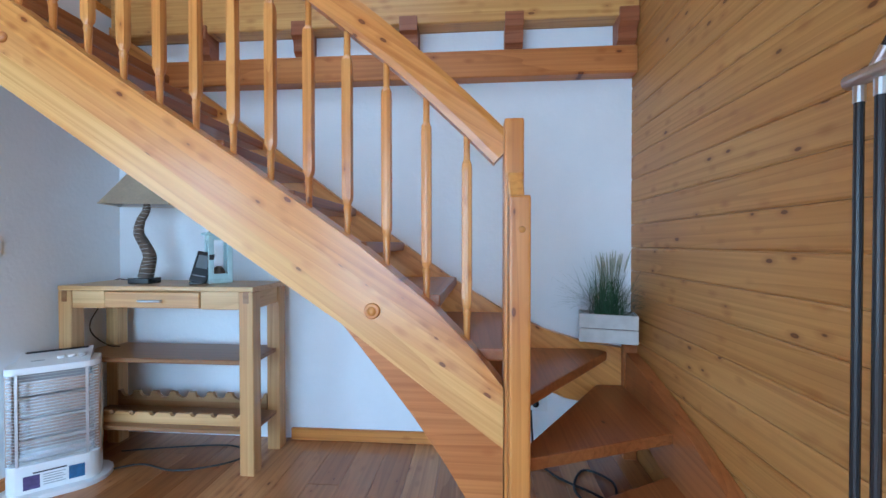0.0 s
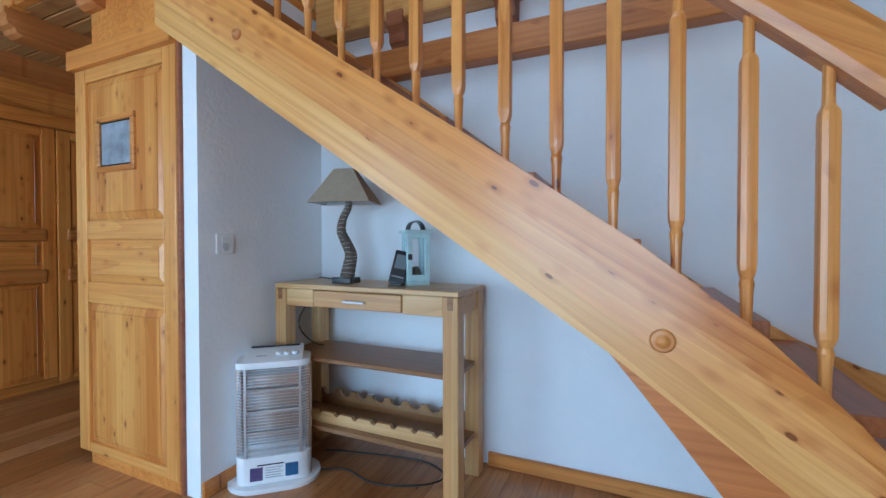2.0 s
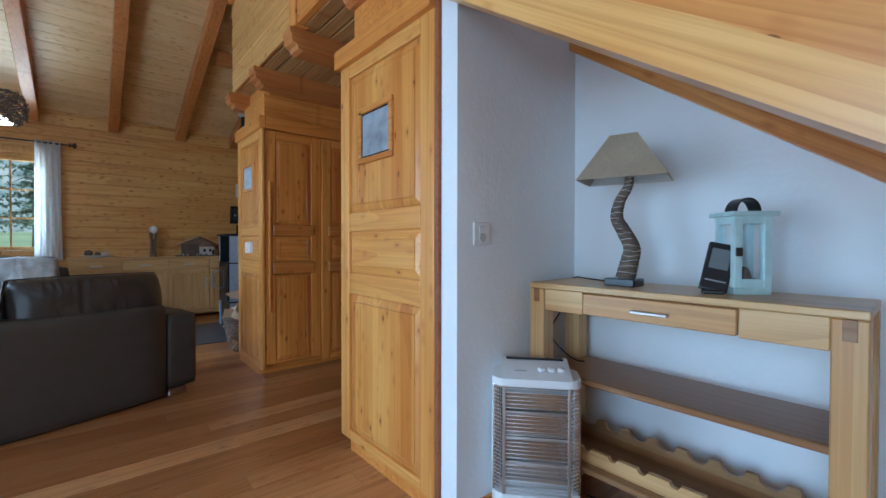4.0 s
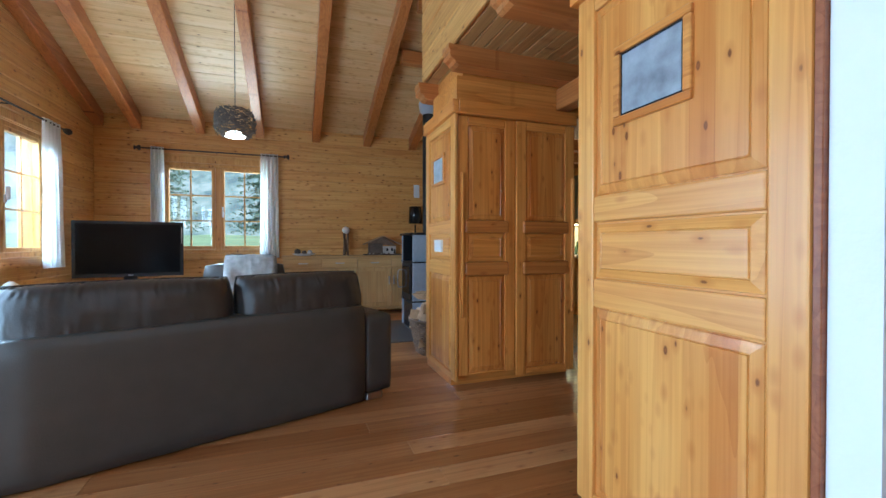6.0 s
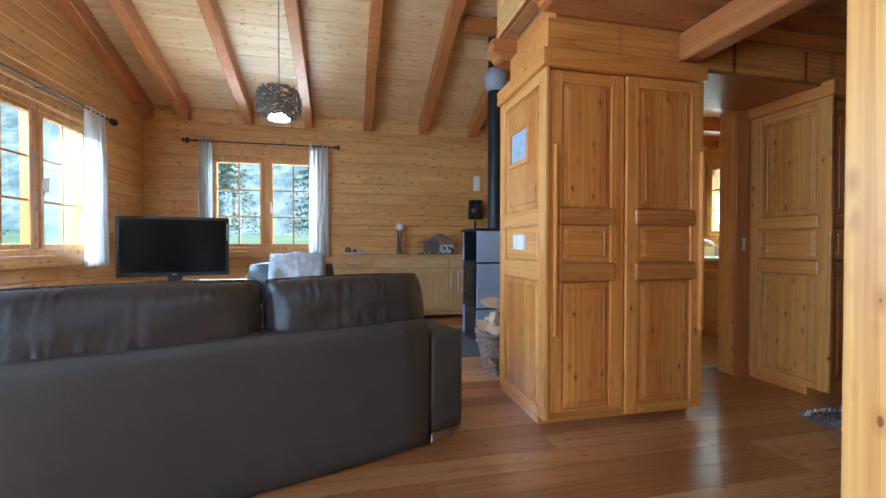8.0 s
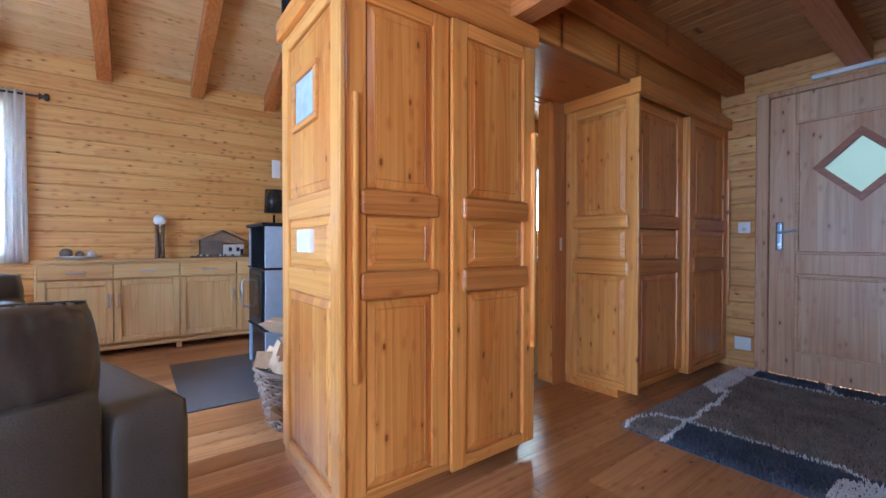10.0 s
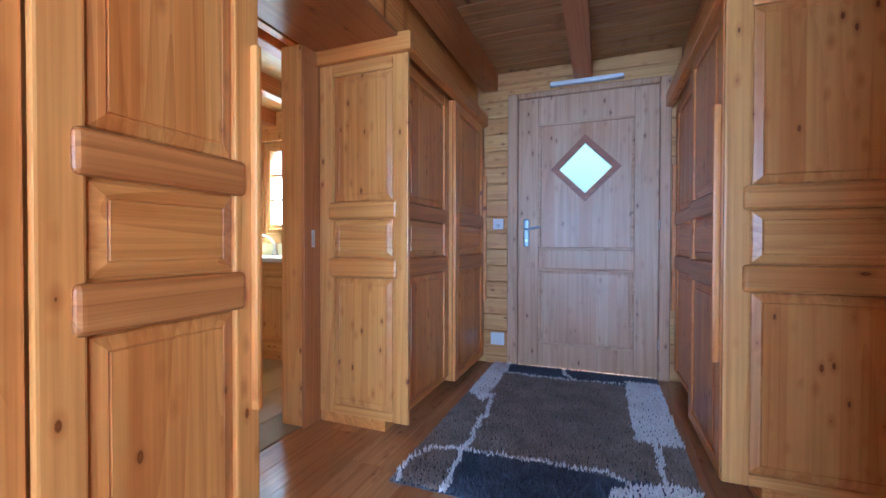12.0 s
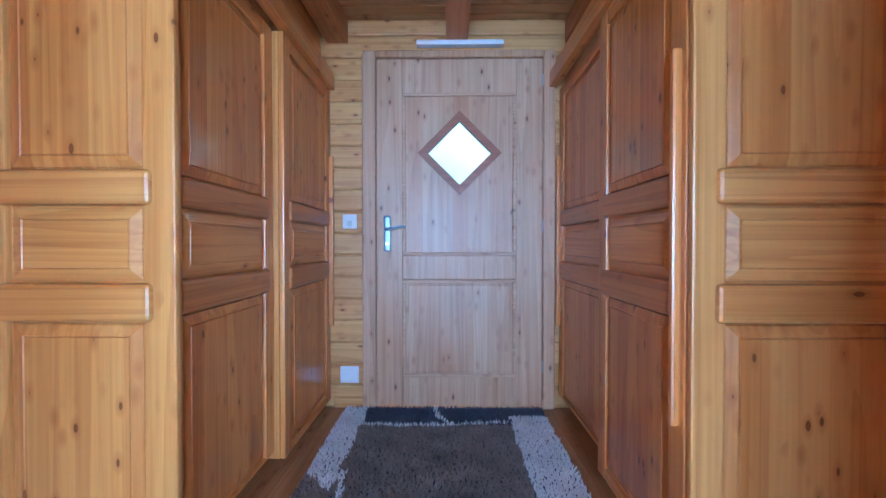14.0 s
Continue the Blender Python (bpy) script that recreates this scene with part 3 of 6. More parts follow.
# gallery over the hall: boards, joists with shaped ends, parapet
gb = bmesh.new()
y = 1.40
while y < NORTH:
    b2 = min(y + 0.093, NORTH)
    box((-4.86, y, 2.29), (WHITE_X - 0.02, b2 - 0.007, 2.312), 0.005, 1, gb)
    y += 0.093
solid("hall_ceiling", gb, ceil_dimmed, "pine board ceiling of the hall, dimness put into its colour", "ceiling", kind="structure")
shell_wall("gallery_floor", [((-4.86, 1.40, 2.314), (WHITE_X - 0.02, NORTH, 2.36))], "pine gallery floor", cab_x)["category"] = "floor"
joist_prof = [(1.335, 2.29), (1.335, 2.262), (1.345, 2.245), (1.342, 2.225), (1.352, 2.205), (1.375, 2.195), (1.385, 2.175), (1.41, 2.162), (NORTH, 2.162), (NORTH, 2.29)]
joist_me = mesh("joist", slab(joist_prof, "x", -0.062, 0.062), beam_y)
for jx in (-4.80, -4.115, -3.41, -2.71):
    tagged(part("hall_joist", joist_me, beam_y, None, "", pose(jx, 0, 0)), "pine ceiling joist with a scroll-cut end", "beam", "hall ceiling joists", "structure")
fas = shell_wall("gallery_parapet", [((-4.72, 1.375, 2.30), (-3.34, 1.398, 3.0))], "boarded pine parapet of the gallery", cab_x)
boards(fas, -4.72, -3.36, 2.285, 3.02, 0.18, lambda u, z: pose(u, 1.376, z) @ turn_n, wall_x)
part("top_rail", box((-4.74, 1.33, 3.02), (-3.2, 1.43, 3.06), 0.008, 2), cab_x, fas)
part("post", box((-3.40, 1.345, 2.285), (-3.30, 1.43, 3.4), 0.006, 1), cab_z, fas)
part("bottom_rail", box((-3.30, 1.355, 2.29), (-2.05, 1.40, 2.42), 0.006, 1), cab_x, fas)
part("upper_rail", box((-3.30, 1.345, 3.02), (-2.05, 1.41, 3.07), 0.01, 2), cab_x, fas)

# ---- wardrobes ----
SPLITS = ((0.10, 0.775), (0.875, 1.075), (1.165, 1.82))


def raised_panel(w, h, inset=0.035, lift=0.012):
    """A fielded panel: flat lip, sloped border, raised middle; front towards -y."""
    b = bmesh.new()
    rings = []
    for d, y in ((0, 0.0), (0.006, 0.0), (0.008, -0.004), (inset, -lift), (inset + 0.004, -lift + 0.003), (inset + 0.006, -lift - 0.001)):
        rings.append([b.verts.new(p) for p in ((d, y, d), (w - d, y, d), (w - d, y, h - d), (d, y, h - d))])
    for r0, r1 in zip(rings, rings[1:]):
        for k in range(4):
            b.faces.new((r0[k], r0[(k + 1) % 4], r1[(k + 1) % 4], r1[k]))
    b.faces.new(rings[-1])
    return b


def panelled(name, parent, m, w, z0, z1, stile, splits, handle=None, label="", depth=0.022, swell=True, woods=None):
    """A framed door of width w, front at y = -depth: two stiles, rails of which the middle ones swell, fielded panels."""
    stile_m, rail_m, inner_m, mid_m, panel_m = woods or ((cab_z, cab_mid, cab_rail, cab_mid, cab_panel) if swell else (pale_z, pale_x, pale_x, pale_x, pale_panel))
    b = bmesh.new()
    box((0, -depth, z0), (stile, 0, z1), 0.006, 2, b)
    box((w - stile, -depth, z0), (w, 0, z1), 0.006, 2, b)
    box((stile - 0.001, -0.006, z0 + 0.02), (w - stile + 0.001, 0, z1 - 0.02), 0, 1, b)
    d = part(name, b, stile_m, parent, label, m)
    edges = [z0, *[e for s_ in splits for e in s_], z1]
    for i in range(0, len(edges), 2):
        a, c = edges[i], edges[i + 1]
        inner = swell and 0 < i < len(edges) - 2
        o = 0.026 if inner else -0.0005
        bev = 0.019 if inner else 0.006
        part("rail", box((stile - o, -depth - (0.013 if inner else -0.001), a), (w - stile + o, -0.0065, c), bev, 4 if inner else 2), inner_m if inner else rail_m, d)
    for a, c in splits:
        part("panel", raised_panel(w - 2 * stile, c - a), mid_m if c - a < 0.3 else panel_m, d, "", pose(stile, -0.0065, a))
    if handle is not None:
        part("handle", box((-0.010, -0.046, 0.49), (0.010, -0.018, 1.49), 0.008, 2), cab_z, d, "long wooden pull bar", pose(handle, 0, 0))
    return d


def wardrobe(label, face, back, y0, y1, toward, mids, recess=(0, 0), swell_end=False):
    """A hall wardrobe: its doors look along x (toward = +1 or -1), its panelled end along -y."""
    t = thing("wardrobe", label, "wardrobe", (0, 0, 0), group="hall wardrobes")
    inner = face - toward * (0.03 + max(recess))
    xa, xb = min(inner, back), max(inner, back)
    part("body", box((xa, y0 + 0.026, 0.10), (xb, y1, 1.885)), cab_z, t)
    inset = 0.055
    pa, pb = (xa, xb - inset) if toward > 0 else (xa + inset, xb)
    part("plinth", box((pa, y0 + 0.012, 0.0), (pb, y1, 0.10)), cab_y, t)
    part("top_panel", box((xa, y0 + 0.026, 1.885), (xb, y1, 1.97)), cab_y, t)
    # crown moulding on the end and on the front
    fx = face + toward * 0.022
    cr = bmesh.new()
    box((min(fx, back), y0 - 0.022, 1.885), (max(fx, back), y0 + 0.024, 1.975), 0.006, 2, cr)
    part("cornice", cr, cab_x, t)
    part("cornice", box((min(fx, face - toward * 0.028), y0 + 0.025, 1.885), (max(fx, face - toward * 0.028), y1, 1.975), 0.006, 2), cab_y, t)
    # end
    wid = abs(face - back) - 0.002
    x_left = min(face, back) + 0.001
    panelled("end_panel", t, pose(x_left, y0 + 0.024, 0), wid, 0.055, 1.885, 0.085, SPLITS, swell=swell_end, woods=(pale_z, pale_x, pale_rail, pale_x, pale_panel) if swell_end else None)
    # doors
    edges = [y0 + 0.028, *mids, y1 - 0.004]
    for k in range(2):
        a, b = edges[k] + 0.002, edges[k + 1] - 0.002
        w = b - a
        fd = face - toward * recess[k]
        foot = 0.05 if recess[k] < max(recess) else 0.085
        if toward > 0:
            m = pose(fd - 0.022, a, 0, 0, 0, 90)
            hpos = 0.03 if k == 0 else w - 0.02
        else:
            m = pose(fd + 0.022, b, 0, 0, 0, -90)
            hpos = w - 0.03 if k == 0 else 0.02
        d = panelled("door", t, m, w, foot, 1.88, 0.078, SPLITS, hpos)
        if k and recess[0] - recess[1] > 0.03:
            part("edge_strip", box((0.0, 0.0005, foot), (0.024, 0.05, 1.88), 0.003), pale_z, d)
    return t


wardrobe("tall honey pine wardrobe with panelled doors near the stove", FACE_B, -4.83, END_NEAR, 2.395, 1, [1.895], (0.018, 0.0))
wardrobe("tall pine wardrobe with panelled doors beside the entrance", FACE_B + 0.015, -4.68, END_FAR, NORTH, 1, [4.02], (0.05, 0.005), True)
wardrobe("tall honey pine wardrobe with a framed photo on its end", FACE_D, -2.105, END_NEAR - 0.02, 2.20, -1, [1.79])
wardrobe("tall pine wardrobe with panelled doors beside the hall rug", FACE_D, -2.10, END_FAR, NORTH, -1, [3.955], (0.0, 0.045), True)
# dark edge trim between wardrobe and white partition
solid("trim", box((-2.104, 1.405, 0.0), (-2.087, 1.44, 2.1), 0.002), dark_y, "dark brown edge strip beside the wardrobe", "trim", kind="structure")

# header boxes over the wardrobes, soffit over the kitchen passage, cross beam
shell_wall("header_west", [((-4.735, 1.455, 1.978), (-4.215, NORTH, 2.16)), ((-4.735, 1.50, 2.16), (-4.217, NORTH, 2.288))], "pine boarding between wardrobes and hall joists", cab_y)
shell_wall("header_east", [((-2.765, 1.435, 1.978), (-2.09, NORTH, 2.29))], "pine boarding between wardrobes and hall joists", cab_y)
shell_wall("passage_soffit", [((-4.70, 2.397, 1.955), (-4.20, END_FAR - 0.024, 1.975))], "varnished pine soffit over the kitchen passage", tread_y)
shell_wall("passage_closet", [((-2.16, 2.205, 0.0), (-2.12, END_FAR - 0.03, 1.97)), ((-2.765, 2.205, 1.955), (-2.162, END_FAR - 0.024, 1.976))], "pine recess between the wardrobes", cab_z)
solid("cross_beam", box((-4.21, 2.25, 2.0), (-2.77, 2.37, 2.158), 0.008, 1), beam_x, "pine beam across the hall entrance", "beam", kind="structure")

# ---- stairs ----
def stringer_top(x):
    pts = [(-2.3, 2.37), (-1.545, 1.86), (-1.211, 1.624), (-0.784, 1.34), (-0.376, 1.055), (-0.148, 0.87), (0.0, 0.715), (0.12, 0.565)]
    for (a, za), (b, zb) in zip(pts, pts[1:]):
        if x <= b:
            return za + (zb - za) * (x - a) / (b - a)
    return pts[-1][1]


stairs = thing("staircase", "open pine staircase with winding lower treads and turned balusters", "staircase", (0, 0, 0))
xs_top = [-2.06, -1.545, -1.211, -0.784, -0.55, -0.376, -0.26, -0.148, -0.07, 0.0, 0.05, 0.085]
up = [(x, stringer_top(x)) for x in xs_top]
lam = [(-2.06, 2.03), (-1.633, 1.722), (-1.22, 1.45), (-0.822, 1.165), (-0.442, 0.888), (0.085, 0.545)]
low = [(-2.06, 1.897), (-1.634, 1.610), (-0.823, 1.064), (-0.442, 0.808), (0.085, 0.415)]


def lam_z(x):
    for (a, za), (b, zb) in zip(lam, lam[1:]):
        if x <= b:
            return za + (zb - za) * (x - a) / (b - a)
    return lam[-1][1]


STEP_SLOPE = pose(0, 0, 0, 0, 33.5, 0)


def sloped(bm):
    """Moves a mesh into a frame whose x runs down the stairs, so that the grain follows the slope."""
    bm.transform(STEP_SLOPE.inverted())
    return bm


midl = [(x, z - 0.5 * (z - lam_z(x))) for x, z in up]
part("stringer_stave", sloped(slab(up + midl[::-1], "y", 1.297, 1.405)), stair_knotty, stairs, "orange knotty upper stave of the stringer", STEP_SLOPE)
part("stringer_stave", sloped(slab(midl + lam[::-1], "y", 1.2972, 1.403)), stair_pink, stairs, "pinkish knotty middle stave of the stringer", STEP_SLOPE)
part("stringer_stave", sloped(slab(lam + low[::-1], "y", 1.2974, 1.403)), stair_pale, stairs, "paler lower stave of the stringer", STEP_SLOPE)
gus = [(-0.45, 0.815), (-0.1, 0.557), (0.085, 0.417), (0.085, 0.02), (0.03, 0.13), (-0.03, 0.24), (-0.11, 0.37), (-0.2, 0.50), (-0.3, 0.63), (-0.38, 0.73)]
part("stringer_gusset", slab(gus, "y", 1.312, 1.360), beam_x, stairs, "orange curved gusset below the stringer")
part("bolt_cap", lathe([(0.026, 0), (0.026, 0.006), (0.02, 0.010), (0.017, 0.007), (0.013, 0.014), (0.006, 0.019)], 18), stair_x, stairs, "turned wooden bolt cap", pose(-0.332, 1.298, 0.845, 90))
part("bolt_cap", lathe([(0.02, 0), (0.02, 0.006), (0.012, 0.014)], 14), beam_x, stairs, "turned wooden bolt cap", pose(-1.62, 1.299, 1.77, 90))
# posts
part("newel", box((0.092, 1.165, 0.0), (0.153, 1.235, 1.197), 0.008, 2), stair_z, stairs, "square front newel post")
part("bolt_cap", lathe([(0.010, 0), (0.010, 0.004), (0.004, 0.009)], 12), stair_x, stairs, "", pose(0.128, 1.166, 1.10, 90))
part("newel", box((0.088, 1.308, 0.0), (0.150, 1.405, 1.455), 0.008, 2), stair_z, stairs, "square newel post under the handrail")
part("newel_link", slab([(1.235, 1.02), (1.235, 1.196), (1.305, 1.285), (1.305, 1.06)], "x", 0.096, 0.144, None, 0.006), stair_y, stairs, "curved link between the two newels")
part("newel_link", slab([(1.235, 0.40), (1.235, 0.66), (1.305, 0.66), (1.305, 0.40)], "x", 0.096, 0.144, None, 0.004), stair_y, stairs)
# handrail: swept profile
rail = smooth_path([(x * 1.025, 1.37, 1.06 + (z - 1.06) * 1.025) for x, y, z in ((0.092, 1.337, 1.350), (-0.03, 1.337, 1.472), (-0.16, 1.337, 1.595), (-0.29, 1.337, 1.71), (-0.43, 1.337, 1.825), (-0.60, 1.337, 1.955), (-0.9, 1.337, 2.15), (-1.4, 1.337, 2.48), (-2.0, 1.337, 2.88))], 4)
rb = bmesh.new()
prof = [(-0.024, -0.052), (0.024, -0.052), (0.029, -0.03), (0.029, 0.03), (0.018, 0.052), (-0.018, 0.052), (-0.029, 0.03), (-0.029, -0.03)]
rings = []
for i, p in enumerate(rail):
    d = (rail[min(i + 1, len(rail) - 1)] - rail[max(i - 1, 0)]).normalized()
    nrm = Vector((d.z, 0, -d.x))
    if nrm.z < 0:
        nrm = -nrm
    rings.append([rb.verts.new(p + Vector((0, u, 0)) + nrm * v) for u, v in prof])
for r0, r1 in zip(rings, rings[1:]):
    for k in range(8):
        rb.faces.new((r0[k], r0[(k + 1) % 8], r1[(k + 1) % 8], r1[k]))
rb.faces.new(rings[0][::-1])
rb.faces.new(rings[-1])
bmesh.ops.recalc_face_normals(rb, faces=rb.faces)
part("handrail", sloped(rb), stair_x, stairs, "smooth larch handrail with visible grain", STEP_SLOPE)


def rail_z(x):
    for p, q in zip(rail, rail[1:]):
        if q.x <= x <= p.x:
            return p.z + (q.z - p.z) * (p.x - x) / (p.x - q.x)
    return rail[-1].z


def baluster_mesh(h):
    """Square in the middle with chamfered corners, round and tapered at both ends."""
    b = bmesh.new()
    secs = [(0, 0.010, 0), (0.09, 0.0125, 0), (0.105, 0.0145, 0), (0.115, 0.012, 0), (0.135, 0.0165, 1), (0.15, 0.0175, 1), (h - 0.15, 0.0175, 1), (h - 0.13, 0.0165, 1), (h - 0.115, 0.011, 0), (h, 0.0105, 0)]
    rings = []
    for z, r, sq in secs:
        ring = []
        for k in range(12):
            a = (k + 0.5) * math.pi / 6
            c, s = math.cos(a), math.sin(a)
            f = 1.0 / max(abs(c), abs(s)) * 0.99 if sq else 1.0
            f = min(f, 1.24)
            ring.append(b.verts.new((r * c * f, r * s * f, z)))
        rings.append(ring)
    for r0, r1 in zip(rings, rings[1:]):
        for k in range(12):
            b.faces.new((r0[k], r0[(k + 1) % 12], r1[(k + 1) % 12], r1[k]))
    return b


for k in range(15):
    bx = -0.031 - 0.1345 * k
    z0, z1 = stringer_top(bx) - 0.02, rail_z(bx) - 0.03
    part("baluster", baluster_mesh(z1 - z0), stair_z, stairs, "turned larch baluster", pose(bx, 1.37, z0))
# wall stringers
ws = [(-2.06, 2.29), (-1.35, 1.785), (-0.725, 1.306), (-0.125, 0.885), (0.15, 0.715), (0.35, 0.625), (0.55, 0.565), (0.755, 0.535)]
part("wall_stringer", sloped(slab(ws + [(0.755, 0.22), (0.45, 0.28), (0.1, 0.42), (-0.125, 0.56), (-2.06, 1.95)], "y", 2.115, 2.168, None, 0.003)), stair_x, stairs, "", STEP_SLOPE)
es = [(2.112, 0.535), (1.9, 0.50), (1.709, 0.453), (1.5, 0.40), (1.273, 0.33), (1.0, 0.24), (0.85, 0.16), (0.85, 0.0), (1.05, 0.0), (1.4, 0.10), (2.112, 0.26)]
part("wall_stringer", slab(es, "x", 0.728, 0.783, None, 0.003), tread_y, stairs)
part("corner_block", box((0.72, 2.07, 0.0), (0.783, 2.114, 0.572), 0.004), tread_y, stairs)


def tread(pts, z):
    part("tread", slab(pts, "z", z - 0.042, z, None, 0.006), tread_y, stairs, "reddish varnished larch tread")


R = 0.178
tread([(0.158, 1.05), (0.73, 0.98), (0.73, 1.62), (0.155, 1.30)], R)
tread([(0.163, 1.352), (0.73, 1.585), (0.73, 2.112), (0.60, 2.112), (0.12, 1.36)], 2 * R)
tread([(0.152, 1.40), (0.635, 2.06), (0.60, 2.114), (0.10, 2.114), (0.02, 2.114), (0.06, 1.374)], 3 * R)
tread([(0.10, 1.374), (0.16, 2.114), (-0.24, 2.114), (-0.16, 1.374)], 4 * R)
for k in range(5, 13):
    xf = -0.12 - 0.252 * (k - 5)
    tread([(xf, 1.374), (xf + 0.02 if k < 6 else xf, 2.114), (xf - 0.285, 2.114), (xf - 0.285, 1.374)], k * R)

# beam and joist blocks on the back wall
solid("wall_beam", box((-1.95, 2.085, 1.895), (EAST, STAIR_BACK - 0.001, 2.030), 0.005), beam_x, "orange pine beam along the white stair wall", "beam", kind="structure")
blk = mesh("joist_block", slab([(2.168, 2.032), (2.115, 2.032), (2.10, 2.05), (2.085, 2.06), (2.085, 2.10), (2.075, 2.115), (2.055, 2.13), (2.055, 2.20), (2.168, 2.20)], "x", -0.045, 0.045), dark_x)
for bx in (0.735, 0.187, -0.34, -0.90, -1.45):
    tagged(part("joist_block", blk, dark_x, None, "", pose(bx, 0, 0)), "red-brown scroll-cut joist end above the beam", "joist", "joist ends over the stairs", "structure")
solid("upper_beam", box((-1.95, 2.07, 2.165), (EAST, STAIR_BACK - 0.001, 2.42), 0.006), wall_x, "broad pine board above the joist ends", "beam", kind="structure")

# baseboards
solid("baseboard", box((-1.0, 2.148, 0.0), (0.10, STAIR_BACK - 0.001, 0.062), 0.004), stair_x, "pine baseboard on the white wall", "baseboard", kind="structure")
solid("baseboard", box((WHITE_X + 0.001, END_NEAR + 0.002, 0.0), (WHITE_X + 0.016, 2.148, 0.07), 0.004), stair_y, "pine baseboard on the white partition", "baseboard", kind="structure")
solid("baseboard", box((-4.14, NORTH - 0.018, 0.0), (-3.965, NORTH - 0.002, 0.06), 0.004), wall_x, "pine baseboard beside the entrance door", "baseboard", kind="structure")

# ---- entrance door ----
door = thing("door_1", "greyed larch entrance door with a diamond window, shut", "door", (0, 0, 0), kind="structure")
fr = bmesh.new()
box((-3.965, NORTH - 0.035, 0.0), (-3.885, NORTH + 0.10, 2.105), 0.006, 1, fr)
box((-2.905, NORTH - 0.035, 0.0), (-2.835, NORTH + 0.10, 2.105), 0.006, 1, fr)
box((-3.885, NORTH - 0.035, 2.062), (-2.905, NORTH + 0.10, 2.105), 0.006, 1, fr)
part("door_frame", fr, door_z, door)
L, Rr, T0, T1 = -3.883, -2.907, 0.012, 2.060
leaf = bmesh.new()
Yf = NORTH - 0.02
box((L, Yf, T0), (L + 0.155, Yf + 0.05, T1), 0.004, 1, leaf)
box((Rr - 0.155, Yf, T0), (Rr, Yf + 0.05, T1), 0.004, 1, leaf)
for a, c in ((T0, 0.185), (0.765, 0.905), (1.86, T1)):
    box((L + 0.155, Yf + 0.001, a), (Rr - 0.155, Yf + 0.05, c), 0.003, 1, leaf)
part("door_leaf", leaf, door_z, door)
part("panel", raised_panel(Rr - L - 0.31, 0.58, 0.03, 0.008), door_panel, door, "", pose(L + 0.155, Yf + 0.012, 0.185))
# upper panel with a diamond opening
cx, cz, rw, rh = -3.393, 1.508, 0.212, 0.212
pa = [(L + 0.155, 0.905), (cx, 0.905), (Rr - 0.155, 0.905), (Rr - 0.155, cz), (Rr - 0.155, 1.86), (cx, 1.86), (L + 0.155, 1.86), (L + 0.155, cz)]
dm = {1: (cx, cz - rh), 3: (cx + rw, cz), 5: (cx, cz + rh), 7: (cx - rw, cz)}
up_p = bmesh.new()
for k in range(0, 8, 2):
    i, j = (k - 1) % 8, (k + 1) % 8
    slab([pa[i], pa[k], pa[j], dm[j], dm[i]], "y", Yf + 0.008, Yf + 0.04, up_p)
bmesh.ops.remove_doubles(up_p, verts=up_p.verts, dist=0.0005)
part("panel", up_p, door_panel, door, "upper board panel round the diamond")
mo = bmesh.new()
for a, c in ((0.185, 0.765), (0.905, 1.86)):
    x0, x1 = L + 0.155, Rr - 0.155
    for lo, hi in (((x0, a), (x1, a + 0.02)), ((x0, c - 0.02), (x1, c)), ((x0, a + 0.021), (x0 + 0.02, c - 0.021)), ((x1 - 0.02, a + 0.021), (x1, c - 0.021))):
        box((lo[0], Yf - 0.009, lo[1]), (hi[0], Yf + 0.012, hi[1]), 0.007, 2, mo)
part("moulding", mo, door_x, door)
dmf = bmesh.new()
for k in (1, 3, 5, 7):
    p, q = Vector(dm[k]), Vector(dm[(k + 2) % 8])
    c = Vector((cx, cz))
    o0, o1 = c + (p - c) * 1.16, c + (q - c) * 1.16
    i0, i1 = c + (p - c) * 0.88, c + (q - c) * 0.88
    slab([tuple(o0), tuple(o1), tuple(i1), tuple(i0)], "y", Yf - 0.008, Yf + 0.03, dmf)
part("diamond_frame", dmf, dark_x, door, "darker bevelled diamond frame")
pane = slab([(cx, cz - rh), (cx + rw, cz), (cx, cz + rh), (cx - rw, cz)], "y", Yf + 0.018, Yf + 0.022)
part("pane", pane, frosted, door, "frosted diamond pane")
hd = part("door_handle", box((L + 0.045, Yf - 0.008, 0.93), (L + 0.085, Yf, 1.14), 0.014, 3), pewter, door, "pewter lever handle on a long plate")
part("lever", tube(smooth_path([(L + 0.065, Yf - 0.006, 1.06), (L + 0.065, Yf - 0.05, 1.06), (L + 0.10, Yf - 0.055, 1.062), (L + 0.15, Yf - 0.052, 1.075), (L + 0.175, Yf - 0.05, 1.07)]), 0.008), pewter, hd)
part("lock_cylinder", rod((L + 0.065, Yf - 0.014, 0.975), (L + 0.065, Yf, 0.975), 0.011, 12), steel, hd)
for hz in (0.25, 1.08, 1.93):
    part("hinge", rod((Rr + 0.004, Yf - 0.004, hz - 0.035), (Rr + 0.004, Yf - 0.004, hz + 0.035), 0.007, 8), steel, door, "steel hinge")
solid("door_closer_light", box((-3.645, NORTH - 0.05, 2.128), (-3.135, NORTH - 0.001, 2.158), 0.008, 2), white_plastic, "slim white strip light over the entrance door", "strip light")

